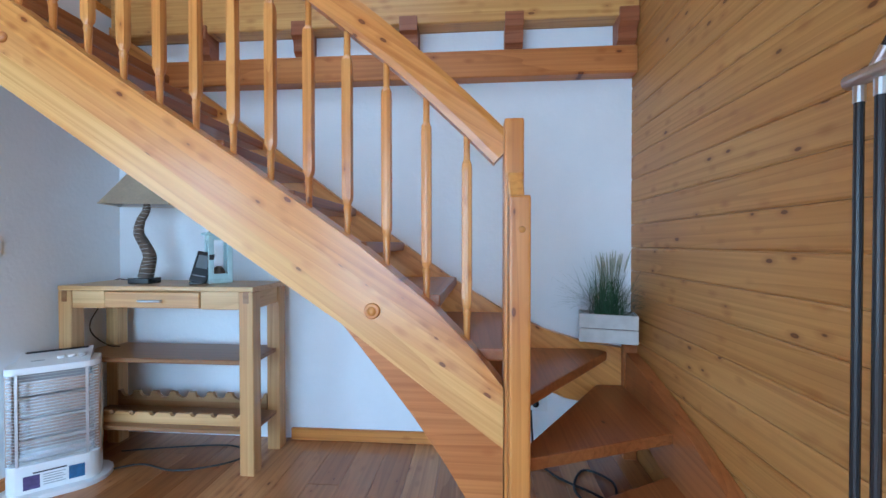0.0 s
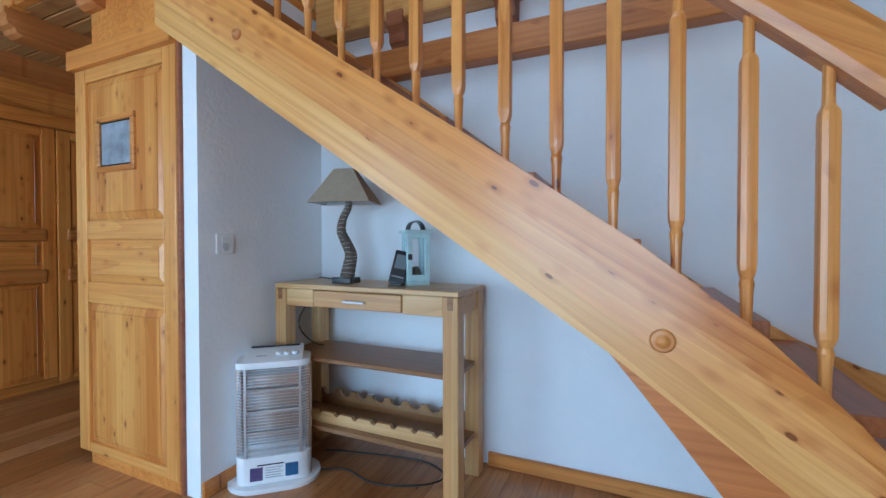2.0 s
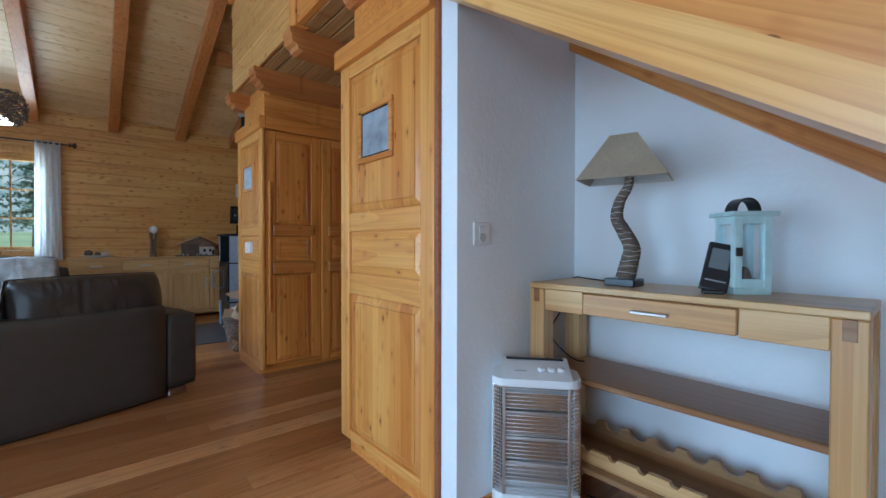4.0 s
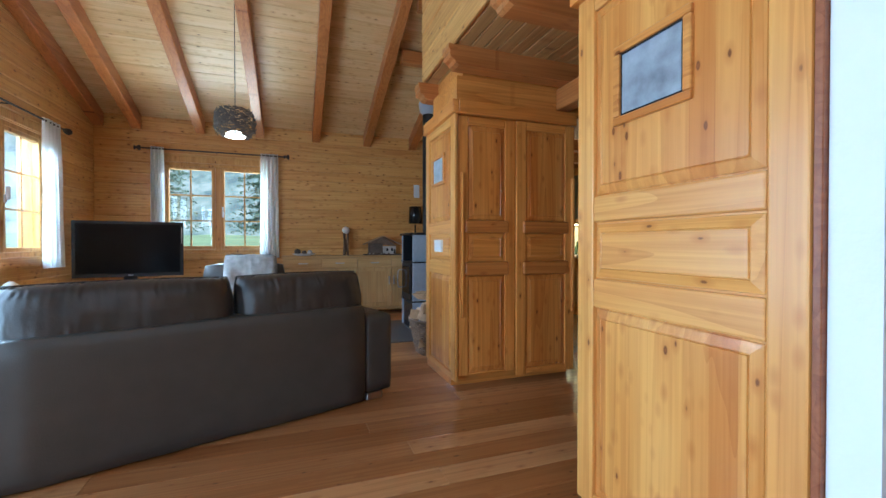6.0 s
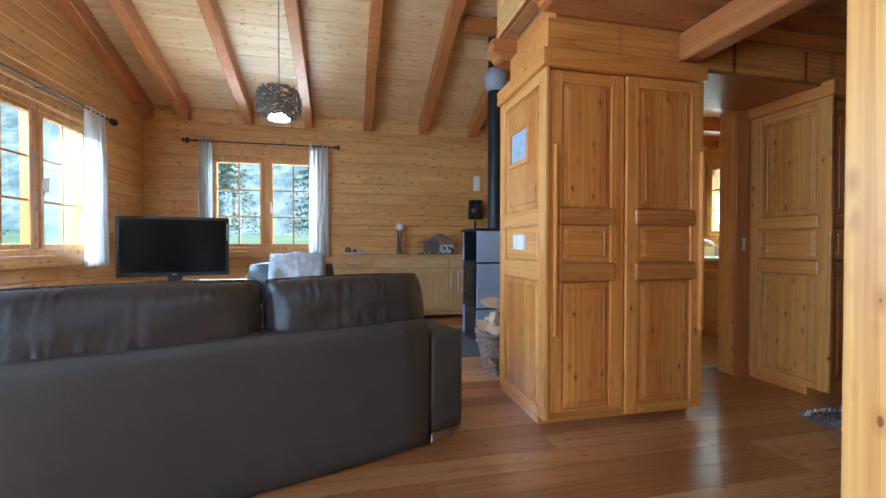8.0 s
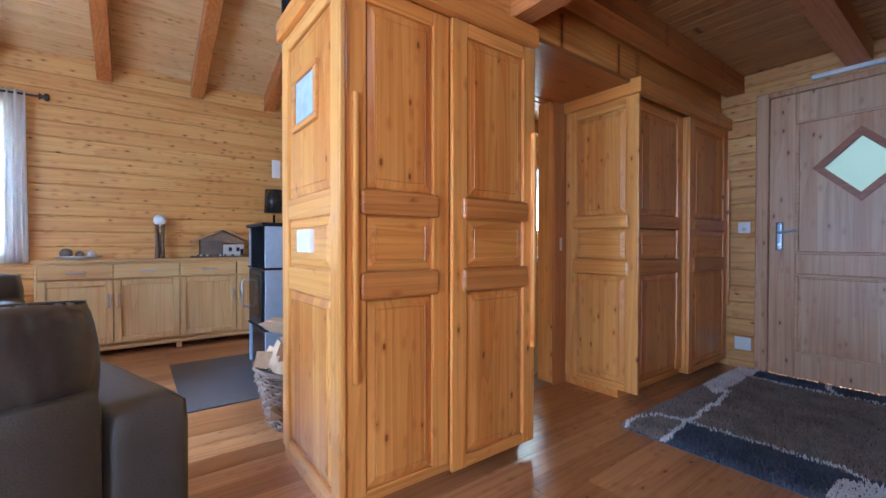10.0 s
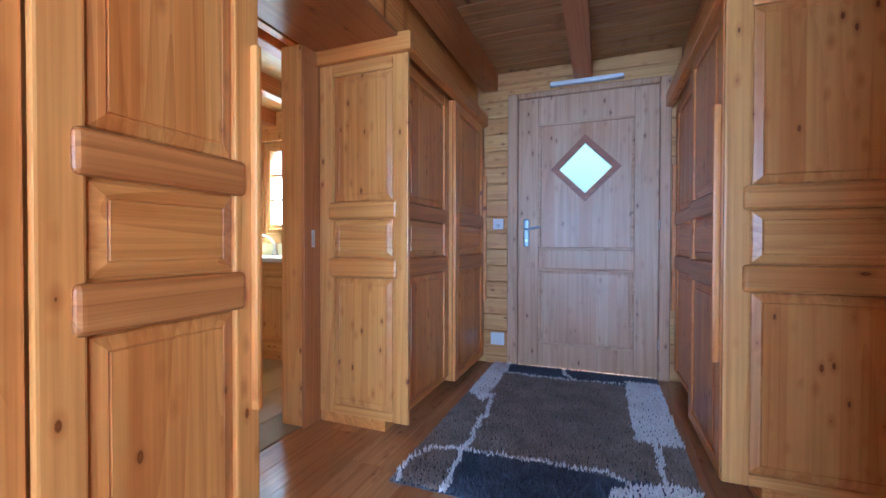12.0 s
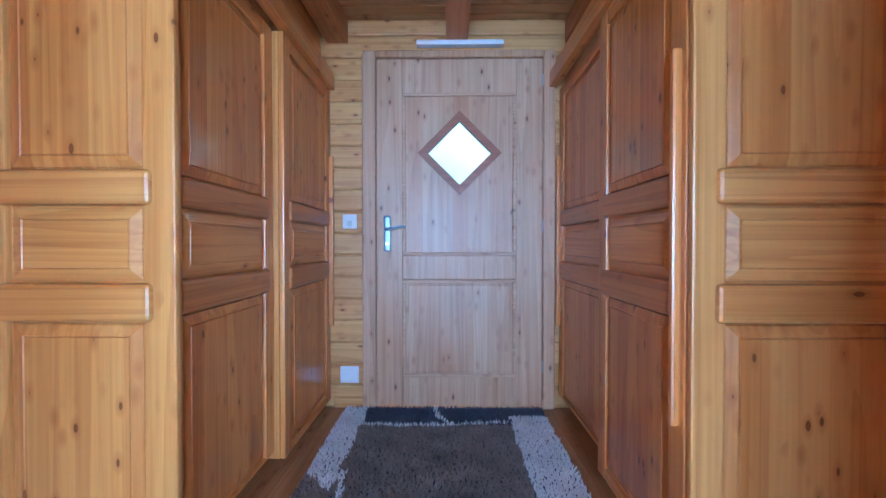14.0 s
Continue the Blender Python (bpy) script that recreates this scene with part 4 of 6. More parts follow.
# ---- windows and curtains ----
def window(name, label, m, w, h, handle_side=0):
    """A two-sash timber window w by h with glazing bars; local x along the wall, room towards -y."""
    t = thing(name, label, "window", kind="structure")
    t.matrix_basis = m
    f = bmesh.new()
    fw = 0.045
    box((0, 0.03, 0), (fw, 0.12, h), 0.004, 1, f)
    box((w - fw, 0.03, 0), (w, 0.12, h), 0.004, 1, f)
    box((fw, 0.03, 0), (w - fw, 0.12, fw), 0.004, 1, f)
    box((fw, 0.03, h - fw), (w - fw, 0.12, h), 0.004, 1, f)
    box((w / 2 - 0.03, 0.03, fw), (w / 2 + 0.03, 0.12, h - fw), 0.004, 1, f)
    part("window_frame", f, wall_z, t)
    tr = bmesh.new()
    box((-0.07, -0.018, -0.075), (0.0, 0.002, h + 0.075), 0.004, 1, tr)
    box((w, -0.018, -0.075), (w + 0.07, 0.002, h + 0.075), 0.004, 1, tr)
    box((0.0, -0.018, h), (w, 0.002, h + 0.075), 0.004, 1, tr)
    part("window_trim", tr, wall_z, t)
    part("window_sill", box((-0.08, -0.035, -0.09), (w + 0.08, 0.13, -0.001), 0.006, 2), wall_x, t)
    for k in range(2):
        x0 = fw if k == 0 else w / 2 + 0.03
        x1 = w / 2 - 0.03 if k == 0 else w - fw
        s = bmesh.new()
        sw = 0.042
        a, b, c, d = x0 + 0.003, x1 - 0.003, fw + 0.003, h - fw - 0.003
        box((a, 0.02, c), (a + sw, 0.075, d), 0.006, 1, s)
        box((b - sw, 0.02, c), (b, 0.075, d), 0.006, 1, s)
        box((a + sw, 0.022, c), (b - sw, 0.075, c + sw), 0.006, 1, s)
        box((a + sw, 0.022, d - sw), (b - sw, 0.075, d), 0.006, 1, s)
        sash = part("sash", s, wall_z, t)
        p = part("pane", box((a + sw - 0.005, 0.046, c + sw - 0.005), (b - sw + 0.005, 0.051, d - sw + 0.005)), window_glass, sash)
        p.visible_shadow = False
        part("glazing_bar", box(((a + b) / 2 - 0.009, 0.036, c + sw), ((a + b) / 2 + 0.009, 0.045, d - sw)), wall_z, sash)
        for q in (1, 2):
            zz = c + sw + (d - c - 2 * sw) * q / 3
            part("glazing_bar", box((a + sw, 0.033, zz - 0.009), (b - sw, 0.042, zz + 0.009)), wall_z, sash)
        if k == 1:
            hh = part("handle", box((a + 0.012, 0.008, h * 0.40), (a + 0.038, 0.02, h * 0.40 + 0.07), 0.005, 2), white_plastic, sash, "white window handle")
            part("lever", box((a + 0.015, -0.02, h * 0.40 + 0.025), (a + 0.035, 0.006, h * 0.40 + 0.14), 0.007, 2), white_plastic, hh)
    return t


def curtain(w, h, seed):
    """A hanging linen curtain in soft folds, w wide, from z = 0 down."""
    b = bmesh.new()
    nx, nz = 60, 14
    rows = []
    for j in range(nz + 1):
        v = j / nz
        row = []
        for i in range(nx + 1):
            u = i / nx
            spread = 0.88 + 0.12 * v + 0.02 * math.sin(3 * v + seed)
            x = (u - 0.5) * w * spread
            y = 0.026 * math.sin(u * 2 * math.pi * 4.5 + seed + 0.6 * v) * (0.6 + 0.5 * v) + 0.012 * noise.noise((u * 6, v * 3, seed))
            row.append(b.verts.new((x, y, -h * v)))
        rows.append(row)
    for r0, r1 in zip(rows, rows[1:]):
        for i in range(nx):
            b.faces.new((r0[i], r0[i + 1], r1[i + 1], r1[i])).smooth = True
    bmesh.ops.solidify(b, geom=b.faces[:], thickness=0.003)
    return b


def rod_thing(label, m, length):
    t = thing("curtain_rod", label, "curtain rod")
    t.matrix_basis = m
    part("bar", rod((0, 0, 0), (length, 0, 0), 0.009, 10), iron, t)
    for e in (-0.03, length + 0.03):
        part("finial", lathe([(0.008, -0.035), (0.028, -0.03), (0.012, -0.005), (0.034, 0.012), (0.030, 0.03), (0.01, 0.036)], 10), iron, t, "", pose(e, 0, 0, 0, 90, 0))
    for e in (0.22, length * 0.5, length - 0.22):
        part("bracket", rod((e, 0, -0.002), (e, 0.088, -0.002), 0.006, 8), iron, t)
    return t


window("window_1", "honey pine casement window with glazing bars, shut", pose(WEST - 0.002, W2[0], W2[2], 0, 0, 90), W2[1] - W2[0], W2[3] - W2[2])
window("window_2", "bright pine casement window with glazing bars, shut", pose(W1[1], SOUTH - 0.002, W1[2], 0, 0, 180), W1[1] - W1[0], W1[3] - W1[2])
window("window_3", "small pine kitchen window beside the wall cupboard", pose(KW[0], NORTH + 0.022, KW[2]), KW[1] - KW[0], KW[3] - KW[2])
rod_thing("black wrought-iron curtain rod over the window", pose(WEST + 0.085, -1.40, 2.19, 0, 0, 90), 1.66)
rod_thing("black wrought-iron curtain rod over the window", pose(-5.12, SOUTH + 0.085, 2.165, 0, 0, 180), 1.75)
for cy, w, s in ((-1.22, 0.17, 1.0), (0.07, 0.25, 2.4)):
    solid("curtain", curtain(w, 1.40, s), voile, "white linen curtain hanging open beside the window", "curtain", (WEST + 0.085, cy, 2.215), 90, "living room curtains")
for cx_, w, s, h in ((-5.30, 0.37, 0.3, 1.42), (-6.615, 0.36, 4.1, 1.42)):
    solid("curtain", curtain(w, h, s), voile, "white linen curtain hanging open beside the window", "curtain", (cx_, SOUTH + 0.085, 2.19), 0, "living room curtains")

# balcony doors behind the walker: unseen, assumed so that daylight comes in
for nm, (bx0, bx1) in (("door_2", BALC[:2]), ("door_3", BALC2[:2])):
    bd = thing(nm, "assumed glazed balcony door in a pine frame, unseen, shut", "door", kind="structure")
    bf = bmesh.new()
    for a in (bx0, (bx0 + bx1) / 2 - 0.05, bx1 - 0.07):
        box((a, SOUTH - 0.13, BALC[2]), (a + (0.10 if a == (bx0 + bx1) / 2 - 0.05 else 0.07), SOUTH - 0.05, BALC[3]), 0.005, 1, bf)
    box((bx0 + 0.071, SOUTH - 0.128, BALC[2]), (bx1 - 0.071, SOUTH - 0.052, BALC[2] + 0.12), 0.005, 1, bf)
    box((bx0 + 0.071, SOUTH - 0.128, BALC[3] - 0.08), (bx1 - 0.071, SOUTH - 0.052, BALC[3]), 0.005, 1, bf)
    part("door_frame", bf, wall_z, bd)

# ---- stair corner: console table and what stands on it ----
CX0, CX1, CY0, CY1, CH = -1.965, -1.005, 1.785, 2.105, 0.865
console = thing("console_table", "light oak console table with a drawer, shelf and bottle rack", "console table", (CX0, CY0, 0))
CW, CD = CX1 - CX0, CY1 - CY0
part("tabletop", box((0, 0, CH - 0.022), (CW, CD, CH), 0.003, 1), oak_x, console)
for lx, ly in ((0, 0), (CW - 0.07, 0), (0, CD - 0.07), (CW - 0.07, CD - 0.07)):
    part("leg", box((lx + 0.001, ly + 0.001, 0), (lx + 0.069, ly + 0.069, CH - 0.023), 0.004, 1), oak_z, console)
for lx in (0.022, CW - 0.048):
    part("end_grain", box((lx, -0.001, CH - 0.075), (lx + 0.026, 0.004, CH - 0.0235), 0.0008), oakd_x, console, "darker joint at the top of the leg")
part("apron", box((0.07, 0.006, CH - 0.105), (0.232, 0.028, CH - 0.023), 0.002), oak_x, console)
part("apron", box((0.706, 0.006, CH - 0.105), (CW - 0.07, 0.028, CH - 0.023), 0.002), oak_x, console)
part("apron", box((0.07, CD - 0.03, CH - 0.105), (CW - 0.07, CD - 0.008, CH - 0.023), 0.002), oak_x, console)
for sx in (0.012, CW - 0.034):
    part("apron", box((sx, 0.07, CH - 0.105), (sx + 0.022, CD - 0.07, CH - 0.023), 0.002), oak_y, console)
dr = part("drawer", box((0.236, 0.002, CH - 0.101), (0.702, 0.024, CH - 0.027), 0.003), oak_x, console)
part("handle", box((0.415, -0.022, CH - 0.072), (0.53, -0.004, CH - 0.062), 0.003), steel, dr, "brushed steel bar handle")
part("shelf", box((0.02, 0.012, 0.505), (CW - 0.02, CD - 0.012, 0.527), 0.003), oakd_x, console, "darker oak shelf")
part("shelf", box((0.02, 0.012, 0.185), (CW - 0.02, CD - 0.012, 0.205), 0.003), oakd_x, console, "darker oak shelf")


def scallop(x0, x1, z0, z1, n, r):
    pts = [(x0, z0), (x1, z0), (x1, z1)]
    for k in reversed(range(n)):
        c = x0 + (x1 - x0) * (k + 0.5) / n
        pts += [(c + r * math.cos(a), z1 - r * 0.9 * math.sin(a)) for a in np.linspace(0, math.pi, 7)]
    return pts + [(x0, z1)]


part("bottle_rail", slab(scallop(0.07, CW - 0.07, 0.206, 0.258, 8, 0.017), "y", 0.05, 0.068), oak_x, console, "scalloped bottle rail")
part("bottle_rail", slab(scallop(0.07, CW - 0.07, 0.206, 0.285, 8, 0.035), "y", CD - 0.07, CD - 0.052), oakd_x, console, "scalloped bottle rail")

# table lamp
tl = thing("table_lamp", "table lamp with twisted bark stem and taupe shade on the console", "lamp", (-1.645, 1.925, CH))
part("base", box((-0.055, -0.042, 0), (0.055, 0.042, 0.028), 0.003), black_plastic, tl)
stem = smooth_path([(0.005, 0, 0.028), (0.02, 0, 0.09), (0.028, 0, 0.14), (-0.002, 0, 0.2), (-0.028, 0, 0.25), (-0.018, 0, 0.31), (0.012, 0, 0.36), (0.018, 0, 0.405)], 14)
sb = bmesh.new()
tube(stem, [0.033 - 0.021 * i / (len(stem) - 1) + 0.0018 * (i % 2) for i in range(len(stem))], 12, sb)
part("stem", sb, driftwood, tl, "dark wrapped bark stem")
for i in range(2, len(stem) - 3, 1):
    rr = 0.0345 - 0.021 * i / (len(stem) - 1)
    ring = [(stem[i].x + rr * math.cos(a), stem[i].y + rr * math.sin(a), stem[i].z + 0.003 * math.sin(2 * a + i)) for a in np.linspace(0, 2 * math.pi, 13)]
    part("bark_band", tube(ring, 0.0013, 4), lime if i % 5 == 0 else wicker if i % 2 else driftwood, tl)
part("socket", rod((0.018, 0, 0.405), (0.018, 0, 0.44), 0.014, 12), black_plastic, tl)
sh = bmesh.new()
lo4 = [(-0.15, -0.10, 0.385), (0.15, -0.10, 0.385), (0.15, 0.10, 0.385), (-0.15, 0.10, 0.385)]
hi4 = [(-0.046, -0.034, 0.548), (0.046, -0.034, 0.548), (0.046, 0.034, 0.548), (-0.046, 0.034, 0.548)]
vl, vh = [sh.verts.new(p) for p in lo4], [sh.verts.new(p) for p in hi4]
for k in range(4):
    sh.faces.new((vl[k], vl[(k + 1) % 4], vh[(k + 1) % 4], vh[k]))
bmesh.ops.solidify(sh, geom=sh.faces[:], thickness=0.003)
sh_ = part("shade", sh, shade_cloth, tl, "taupe fabric shade", pose(0.0, 0, 0, 0, 0, 16))
li = bmesh.new()
la, lb_ = [li.verts.new((p[0] * 0.965, p[1] * 0.95, p[2] + 0.001)) for p in lo4], [li.verts.new((p[0] * 0.90, p[1] * 0.88, p[2] - 0.002)) for p in hi4]
for k in range(4):
    li.faces.new((la[k], la[(k + 1) % 4], lb_[(k + 1) % 4], lb_[k]))
bmesh.ops.solidify(li, geom=li.faces[:], thickness=0.001)
part("lining", li, linen, sh_, "cream inner lining")
part("spider", rod((0.018, 0, 0.44), (0.018, 0, 0.545), 0.003, 6), steel, tl)
solid("lamp_cable", tube(smooth_path([(-1.70, 1.94, 0.870), (-1.78, 2.02, 0.869), (-1.90, 2.08, 0.869), (-1.95, 2.10, 0.868), (-1.975, 2.06, 0.84), (-1.945, 1.98, 0.738), (-1.984, 1.97, 0.659), (-1.972, 1.97, 0.595), (-1.885, 1.97, 0.54), (-1.84, 1.99, 0.531)]), 0.003, 6), cable_black, "thin black lamp cable trailing behind the console", "cable")

# lantern
ln = thing("lantern", "pale teal wooden lantern with glass sides and a black strap", "lantern", (-1.30, 1.99, CH), 44)
part("base", box((-0.062, -0.062, 0), (0.062, 0.062, 0.02), 0.003), lantern_teal, ln)
for sx in (-1, 1):
    for sy in (-1, 1):
        part("post", box((sx * 0.049 - 0.013, sy * 0.049 - 0.013, 0.02), (sx * 0.049 + 0.013, sy * 0.049 + 0.013, 0.225), 0.002), lantern_teal, ln)
for k, (a, b) in enumerate((((-0.045, -0.055), (0.045, -0.053)), ((-0.045, 0.053), (0.045, 0.055)), ((-0.055, -0.045), (-0.053, 0.045)), ((0.053, -0.045), (0.055, 0.045)))):
    p = part("pane", box((*a, 0.03), (*b, 0.215)), window_glass, ln)
    p.visible_shadow = False
for sx, sy, w, d in ((0, -0.055, 0.036, 0.006), (0, 0.055, 0.036, 0.006), (-0.055, 0, 0.006, 0.036), (0.055, 0, 0.006, 0.036)):
    for z0, z1 in ((0.02, 0.045), (0.203, 0.225)):
        part("rail", box((sx - w, sy - d, z0), (sx + w, sy + d, z1), 0.001), lantern_teal, ln)
part("top_plate", box((-0.078, -0.078, 0.225), (0.078, 0.078, 0.238), 0.003), lantern_teal, ln)
part("strap", slab([(0.046 * math.cos(a), 0.238 + 0.042 * math.sin(a)) for a in np.linspace(0, math.pi, 13)] + [(0.042 * math.cos(a), 0.238 + 0.038 * math.sin(a)) for a in np.linspace(math.pi, 0, 13)], "y", -0.03, 0.03), black_plastic, ln, "black leather strap", pose(0, 0, 0, 0, 0, 6))
part("latch", box((-0.060, -0.066, 0.11), (-0.036, -0.0615, 0.135), 0.002), iron, ln)
for k in range(5):
    part("pine_cone", lathe([(0.004, 0), (0.016, 0.01), (0.018, 0.03), (0.01, 0.05), (0.002, 0.06)], 8), driftwood, ln, "", pose(-0.025 + 0.013 * k, 0.02 * math.sin(k * 2), 0.021, 20 * math.sin(k), 15 * math.cos(k), 0))

ln.scale = (0.86, 0.86, 1.06)

# weather station
wst = thing("weather_station", "small black weather station leaning against the lantern", "weather station", (-1.36, 1.915, CH), 20)
mm = pose(0, 0, 0.006, -14, 12, 0)
part("case", box((-0.038, -0.012, 0), (0.038, 0.012, 0.155), 0.006, 2), black_plastic, wst, "", mm)
part("display", box((-0.026, -0.0145, 0.07), (0.026, -0.0122, 0.135), 0.001), display_grey, wst, "grey display", mm)
part("lower_bar", box((-0.028, -0.0145, 0.03), (0.028, -0.0122, 0.034), 0.0005), grey_plastic, wst, "", mm)
part("stand", box((-0.03, -0.035, 0), (0.03, 0.0, 0.012), 0.003), black_plastic, wst)

# heater
ht = thing("electric_heater", "white electric quartz heater with wire grille beside the console", "heater", (-1.850, 1.672, 0), 40)
ht.scale = (1.06, 1.0, 0.95)


def rounded(w, d, z0, z1, r, bm=None, bev=0.0):
    pts = []
    for sx, sy, a0 in ((1, 1, 0), (-1, 1, 90), (-1, -1, 180), (1, -1, 270)):
        for a in np.linspace(0, 90, 6):
            an = radians(a0 + a)
            pts.append((sx * (w / 2 - r) + r * math.cos(an), sy * (d / 2 - r) + r * math.sin(an)))
    return slab(pts, "z", z0, z1, bm, bev)


part("foot", rounded(0.37, 0.25, 0.0, 0.022, 0.12, None, 0.004), white_plastic, ht)
part("lower_body", rounded(0.292, 0.165, 0.022, 0.145, 0.05, None, 0.004), white_plastic, ht)
part("back_shell", box((-0.146, 0.02, 0.14), (0.146, 0.082, 0.545), 0.01, 2), white_plastic, ht)
for sx in (-1, 1):
    part("side_post", box((sx * 0.132 - 0.012, -0.05, 0.14), (sx * 0.132 + 0.012, 0.02, 0.545), 0.005, 2), chrome, ht, "polished side reflector")
part("reflector", box((-0.118, 0.008, 0.15), (0.118, 0.018, 0.535), 0.002), chrome, ht, "polished steel reflector")
top = bmesh.new()
rounded(0.292, 0.165, 0.545, 0.575, 0.045, top, 0.003)
slab([(-0.08, 0.576), (0.084, 0.612), (0.084, 0.576)], "x", -0.115, 0.115, top)
part("hood", top, white_plastic, ht)
for k in range(3):
    part("knob", lathe([(0.013, 0), (0.013, 0.01), (0.009, 0.012)], 14), white_plastic, ht, "white control knob", pose(0.02 + 0.032 * k, -0.02, 0.592, 12))
part("mark", box((-0.07, -0.03, 0.5885), (-0.03, -0.024, 0.5905)), grey_plastic, ht, "", pose(0, 0, 0.001, 0, 0, 0))
part("vent", box((-0.10, 0.055, 0.608), (0.10, 0.075, 0.614), 0.002), black_plastic, ht)
for k in range(3):
    part("quartz_tube", rod((-0.11, -0.008, 0.22 + 0.1 * k), (0.11, -0.008, 0.22 + 0.1 * k), 0.006, 10), steel, ht, "pale quartz tube")
for k in range(28):
    z = 0.154 + k * 0.0142
    part("grille_wire", tube([(-0.142, 0.0, z), (-0.138, -0.05, z), (-0.105, -0.078, z), (0.105, -0.078, z), (0.138, -0.05, z), (0.142, 0.0, z)], 0.0014, 5), steel, ht)
for gx in (-0.105, 0.105):
    part("grille_bar", box((gx - 0.005, -0.083, 0.145), (gx + 0.005, -0.0795, 0.55), 0.001), steel, ht)
    part("side_edge", box((gx * 1.36 - 0.005, -0.03, 0.14), (gx * 1.36 + 0.005, 0.022, 0.548), 0.003), white_plastic, ht)
part("inner_vent", box((-0.112, -0.01, 0.495), (0.112, 0.006, 0.54), 0.002), grey_plastic, ht, "dark slotted vent above the tubes")
part("inner_sill", box((-0.112, -0.03, 0.147), (0.112, 0.006, 0.165), 0.002), steel, ht)
lb = part("label_card", box((-0.092, -0.0845, 0.035), (0.100, -0.0828, 0.115)), white_plastic, ht, "white product label")
part("picture_field", box((-0.088, -0.0855, 0.04), (-0.040, -0.0847, 0.10)), plain("label_violet", (0.10, 0.07, 0.18), 0.4, 0, 0.5, 60), lb)
part("picture_field", box((0.046, -0.0855, 0.045), (0.096, -0.0847, 0.105)), plain("label_blue", (0.03, 0.10, 0.22), 0.4, 0, 0.5, 60), lb)
for k in range(5):
    part("text_bar", box((-0.03, -0.0855, 0.048 + k * 0.011), (0.036 - 0.008 * (k % 2), -0.0847, 0.0515 + k * 0.011)), grey_plastic, lb)
part("text_bar", box((-0.06, -0.0855, 0.106), (0.04, -0.0847, 0.1115)), black_plastic, lb)
solid("heater_cable", tube(smooth_path([(-1.74, 1.76, 0.006), (-1.6, 1.84, 0.006), (-1.4, 1.80, 0.006), (-1.2, 1.88, 0.006), (-1.15, 1.98, 0.006), (-1.3, 2.05, 0.006), (-1.6, 2.0, 0.006), (-1.8, 1.95, 0.006)]), 0.004, 6), cable_black, "black heater cable lying on the floorboards", "cable")

# sockets and switches
def wall_plate(name, label, m, w, h, rocker=True):
    t = thing(name, label, "switch" if rocker else "socket")
    t.matrix_basis = m
    part("plate", box((-w / 2, -0.008, -h / 2), (w / 2, 0, h / 2), 0.003, 2), white_plastic, t)
    if rocker:
        part("rocker", box((-w * 0.24, -0.012, 0.004), (w * 0.24, -0.0085, h * 0.32), 0.002, 1), white_plastic, t)
        # grey of the well stands in for the shade in its hollow
        part("socket_well", rod((0, -0.0105, -h * 0.16), (0, -0.0082, -h * 0.16), w * 0.2, 14), well_shade_grey, t)
    else:
        part("socket_well", rod((0, -0.0105, 0), (0, -0.0082, 0), w * 0.26, 16), white_plastic, t)
    return t


wall_plate("switch_plate", "white light switch with socket on the white partition", pose(WHITE_X + 0.0005, 1.54, 1.055, 0, 0, 90), 0.085, 0.085)
wall_plate("switch_plate", "white light switch beside the entrance door", pose(-4.045, NORTH - 0.001, 1.107), 0.085, 0.085)
wall_plate("socket_plate", "white socket low beside the entrance door", pose(-4.048, NORTH - 0.001, 0.195), 0.11, 0.10, False)
so = wall_plate("socket_plate", "white wall socket with a black plug under the stairs", pose(0.325, STAIR_BACK - 0.0005, 0.235), 0.085, 0.085, False)
part("plug", lathe([(0.018, 0), (0.018, 0.02), (0.010, 0.035)], 12), black_plastic, so, "black plug", pose(-0.02, -0.010, 0.0, 90))
solid("stair_cable", tube(smooth_path([(0.28, 2.135, 0.205), (0.285, 2.13, 0.10), (0.29, 2.05, 0.012), (0.35, 1.9, 0.008), (0.48, 1.78, 0.008), (0.56, 1.72, 0.008), (0.60, 1.86, 0.008), (0.50, 1.95, 0.008), (0.42, 1.80, 0.008), (0.46, 1.66, 0.008)]), 0.0055, 7), cable_black, "black cable coiled on the floor under the stairs", "cable")

# planter on a small corner board
solid("corner_board", box((0.53, 2.03, 0.578), (0.782, 2.113, 0.592), 0.002), stair_x, "brown board across the stair corner", "shelf")
pl = thing("planter", "whitewashed wooden box planter with ornamental grass on the stair corner", "planter", (0.628, 2.035, 0.592), -13)
pl.scale = (1.0, 1.0, 1.15)
for sy in (-0.058, 0.058):
    part("side_board", box((-0.13, sy - 0.006, 0.002), (0.13, sy + 0.006, 0.058), 0.002), lime, pl)
    part("side_board", box((-0.13, sy - 0.006, 0.061), (0.13, sy + 0.006, 0.118), 0.002), lime, pl)
for sx in (-0.124, 0.124):
    part("end_board", box((sx - 0.006, -0.051, 0.002), (sx + 0.006, 0.051, 0.117), 0.002), lime, pl)
part("soil", box((-0.117, -0.05, 0.01), (0.117, 0.05, 0.098)), bark, pl)
gr = bmesh.new()
rg = random.Random(3)


def blade(bm, base, direction, length, width, droop):
    pts = []
    for k in range(6):
        s = k / 5
        pts.append(Vector(base) + Vector((direction[0] * s * length, direction[1] * s * length, length * (s * (1 - 0.25 * droop) - droop * s * s * 0.75))))
    side = Vector((-direction[1], direction[0], 0))
    side = side.normalized() if side.length > 0 else Vector((1, 0, 0))
    prev = None
    for k, p in enumerate(pts):
        w = width * (1 - (k / 5) ** 2) + 0.0003
        pair = (bm.verts.new(p - side * w), bm.verts.new(p + side * w))
        if prev:
            bm.faces.new((prev[0], prev[1], pair[1], pair[0]))
        prev = pair


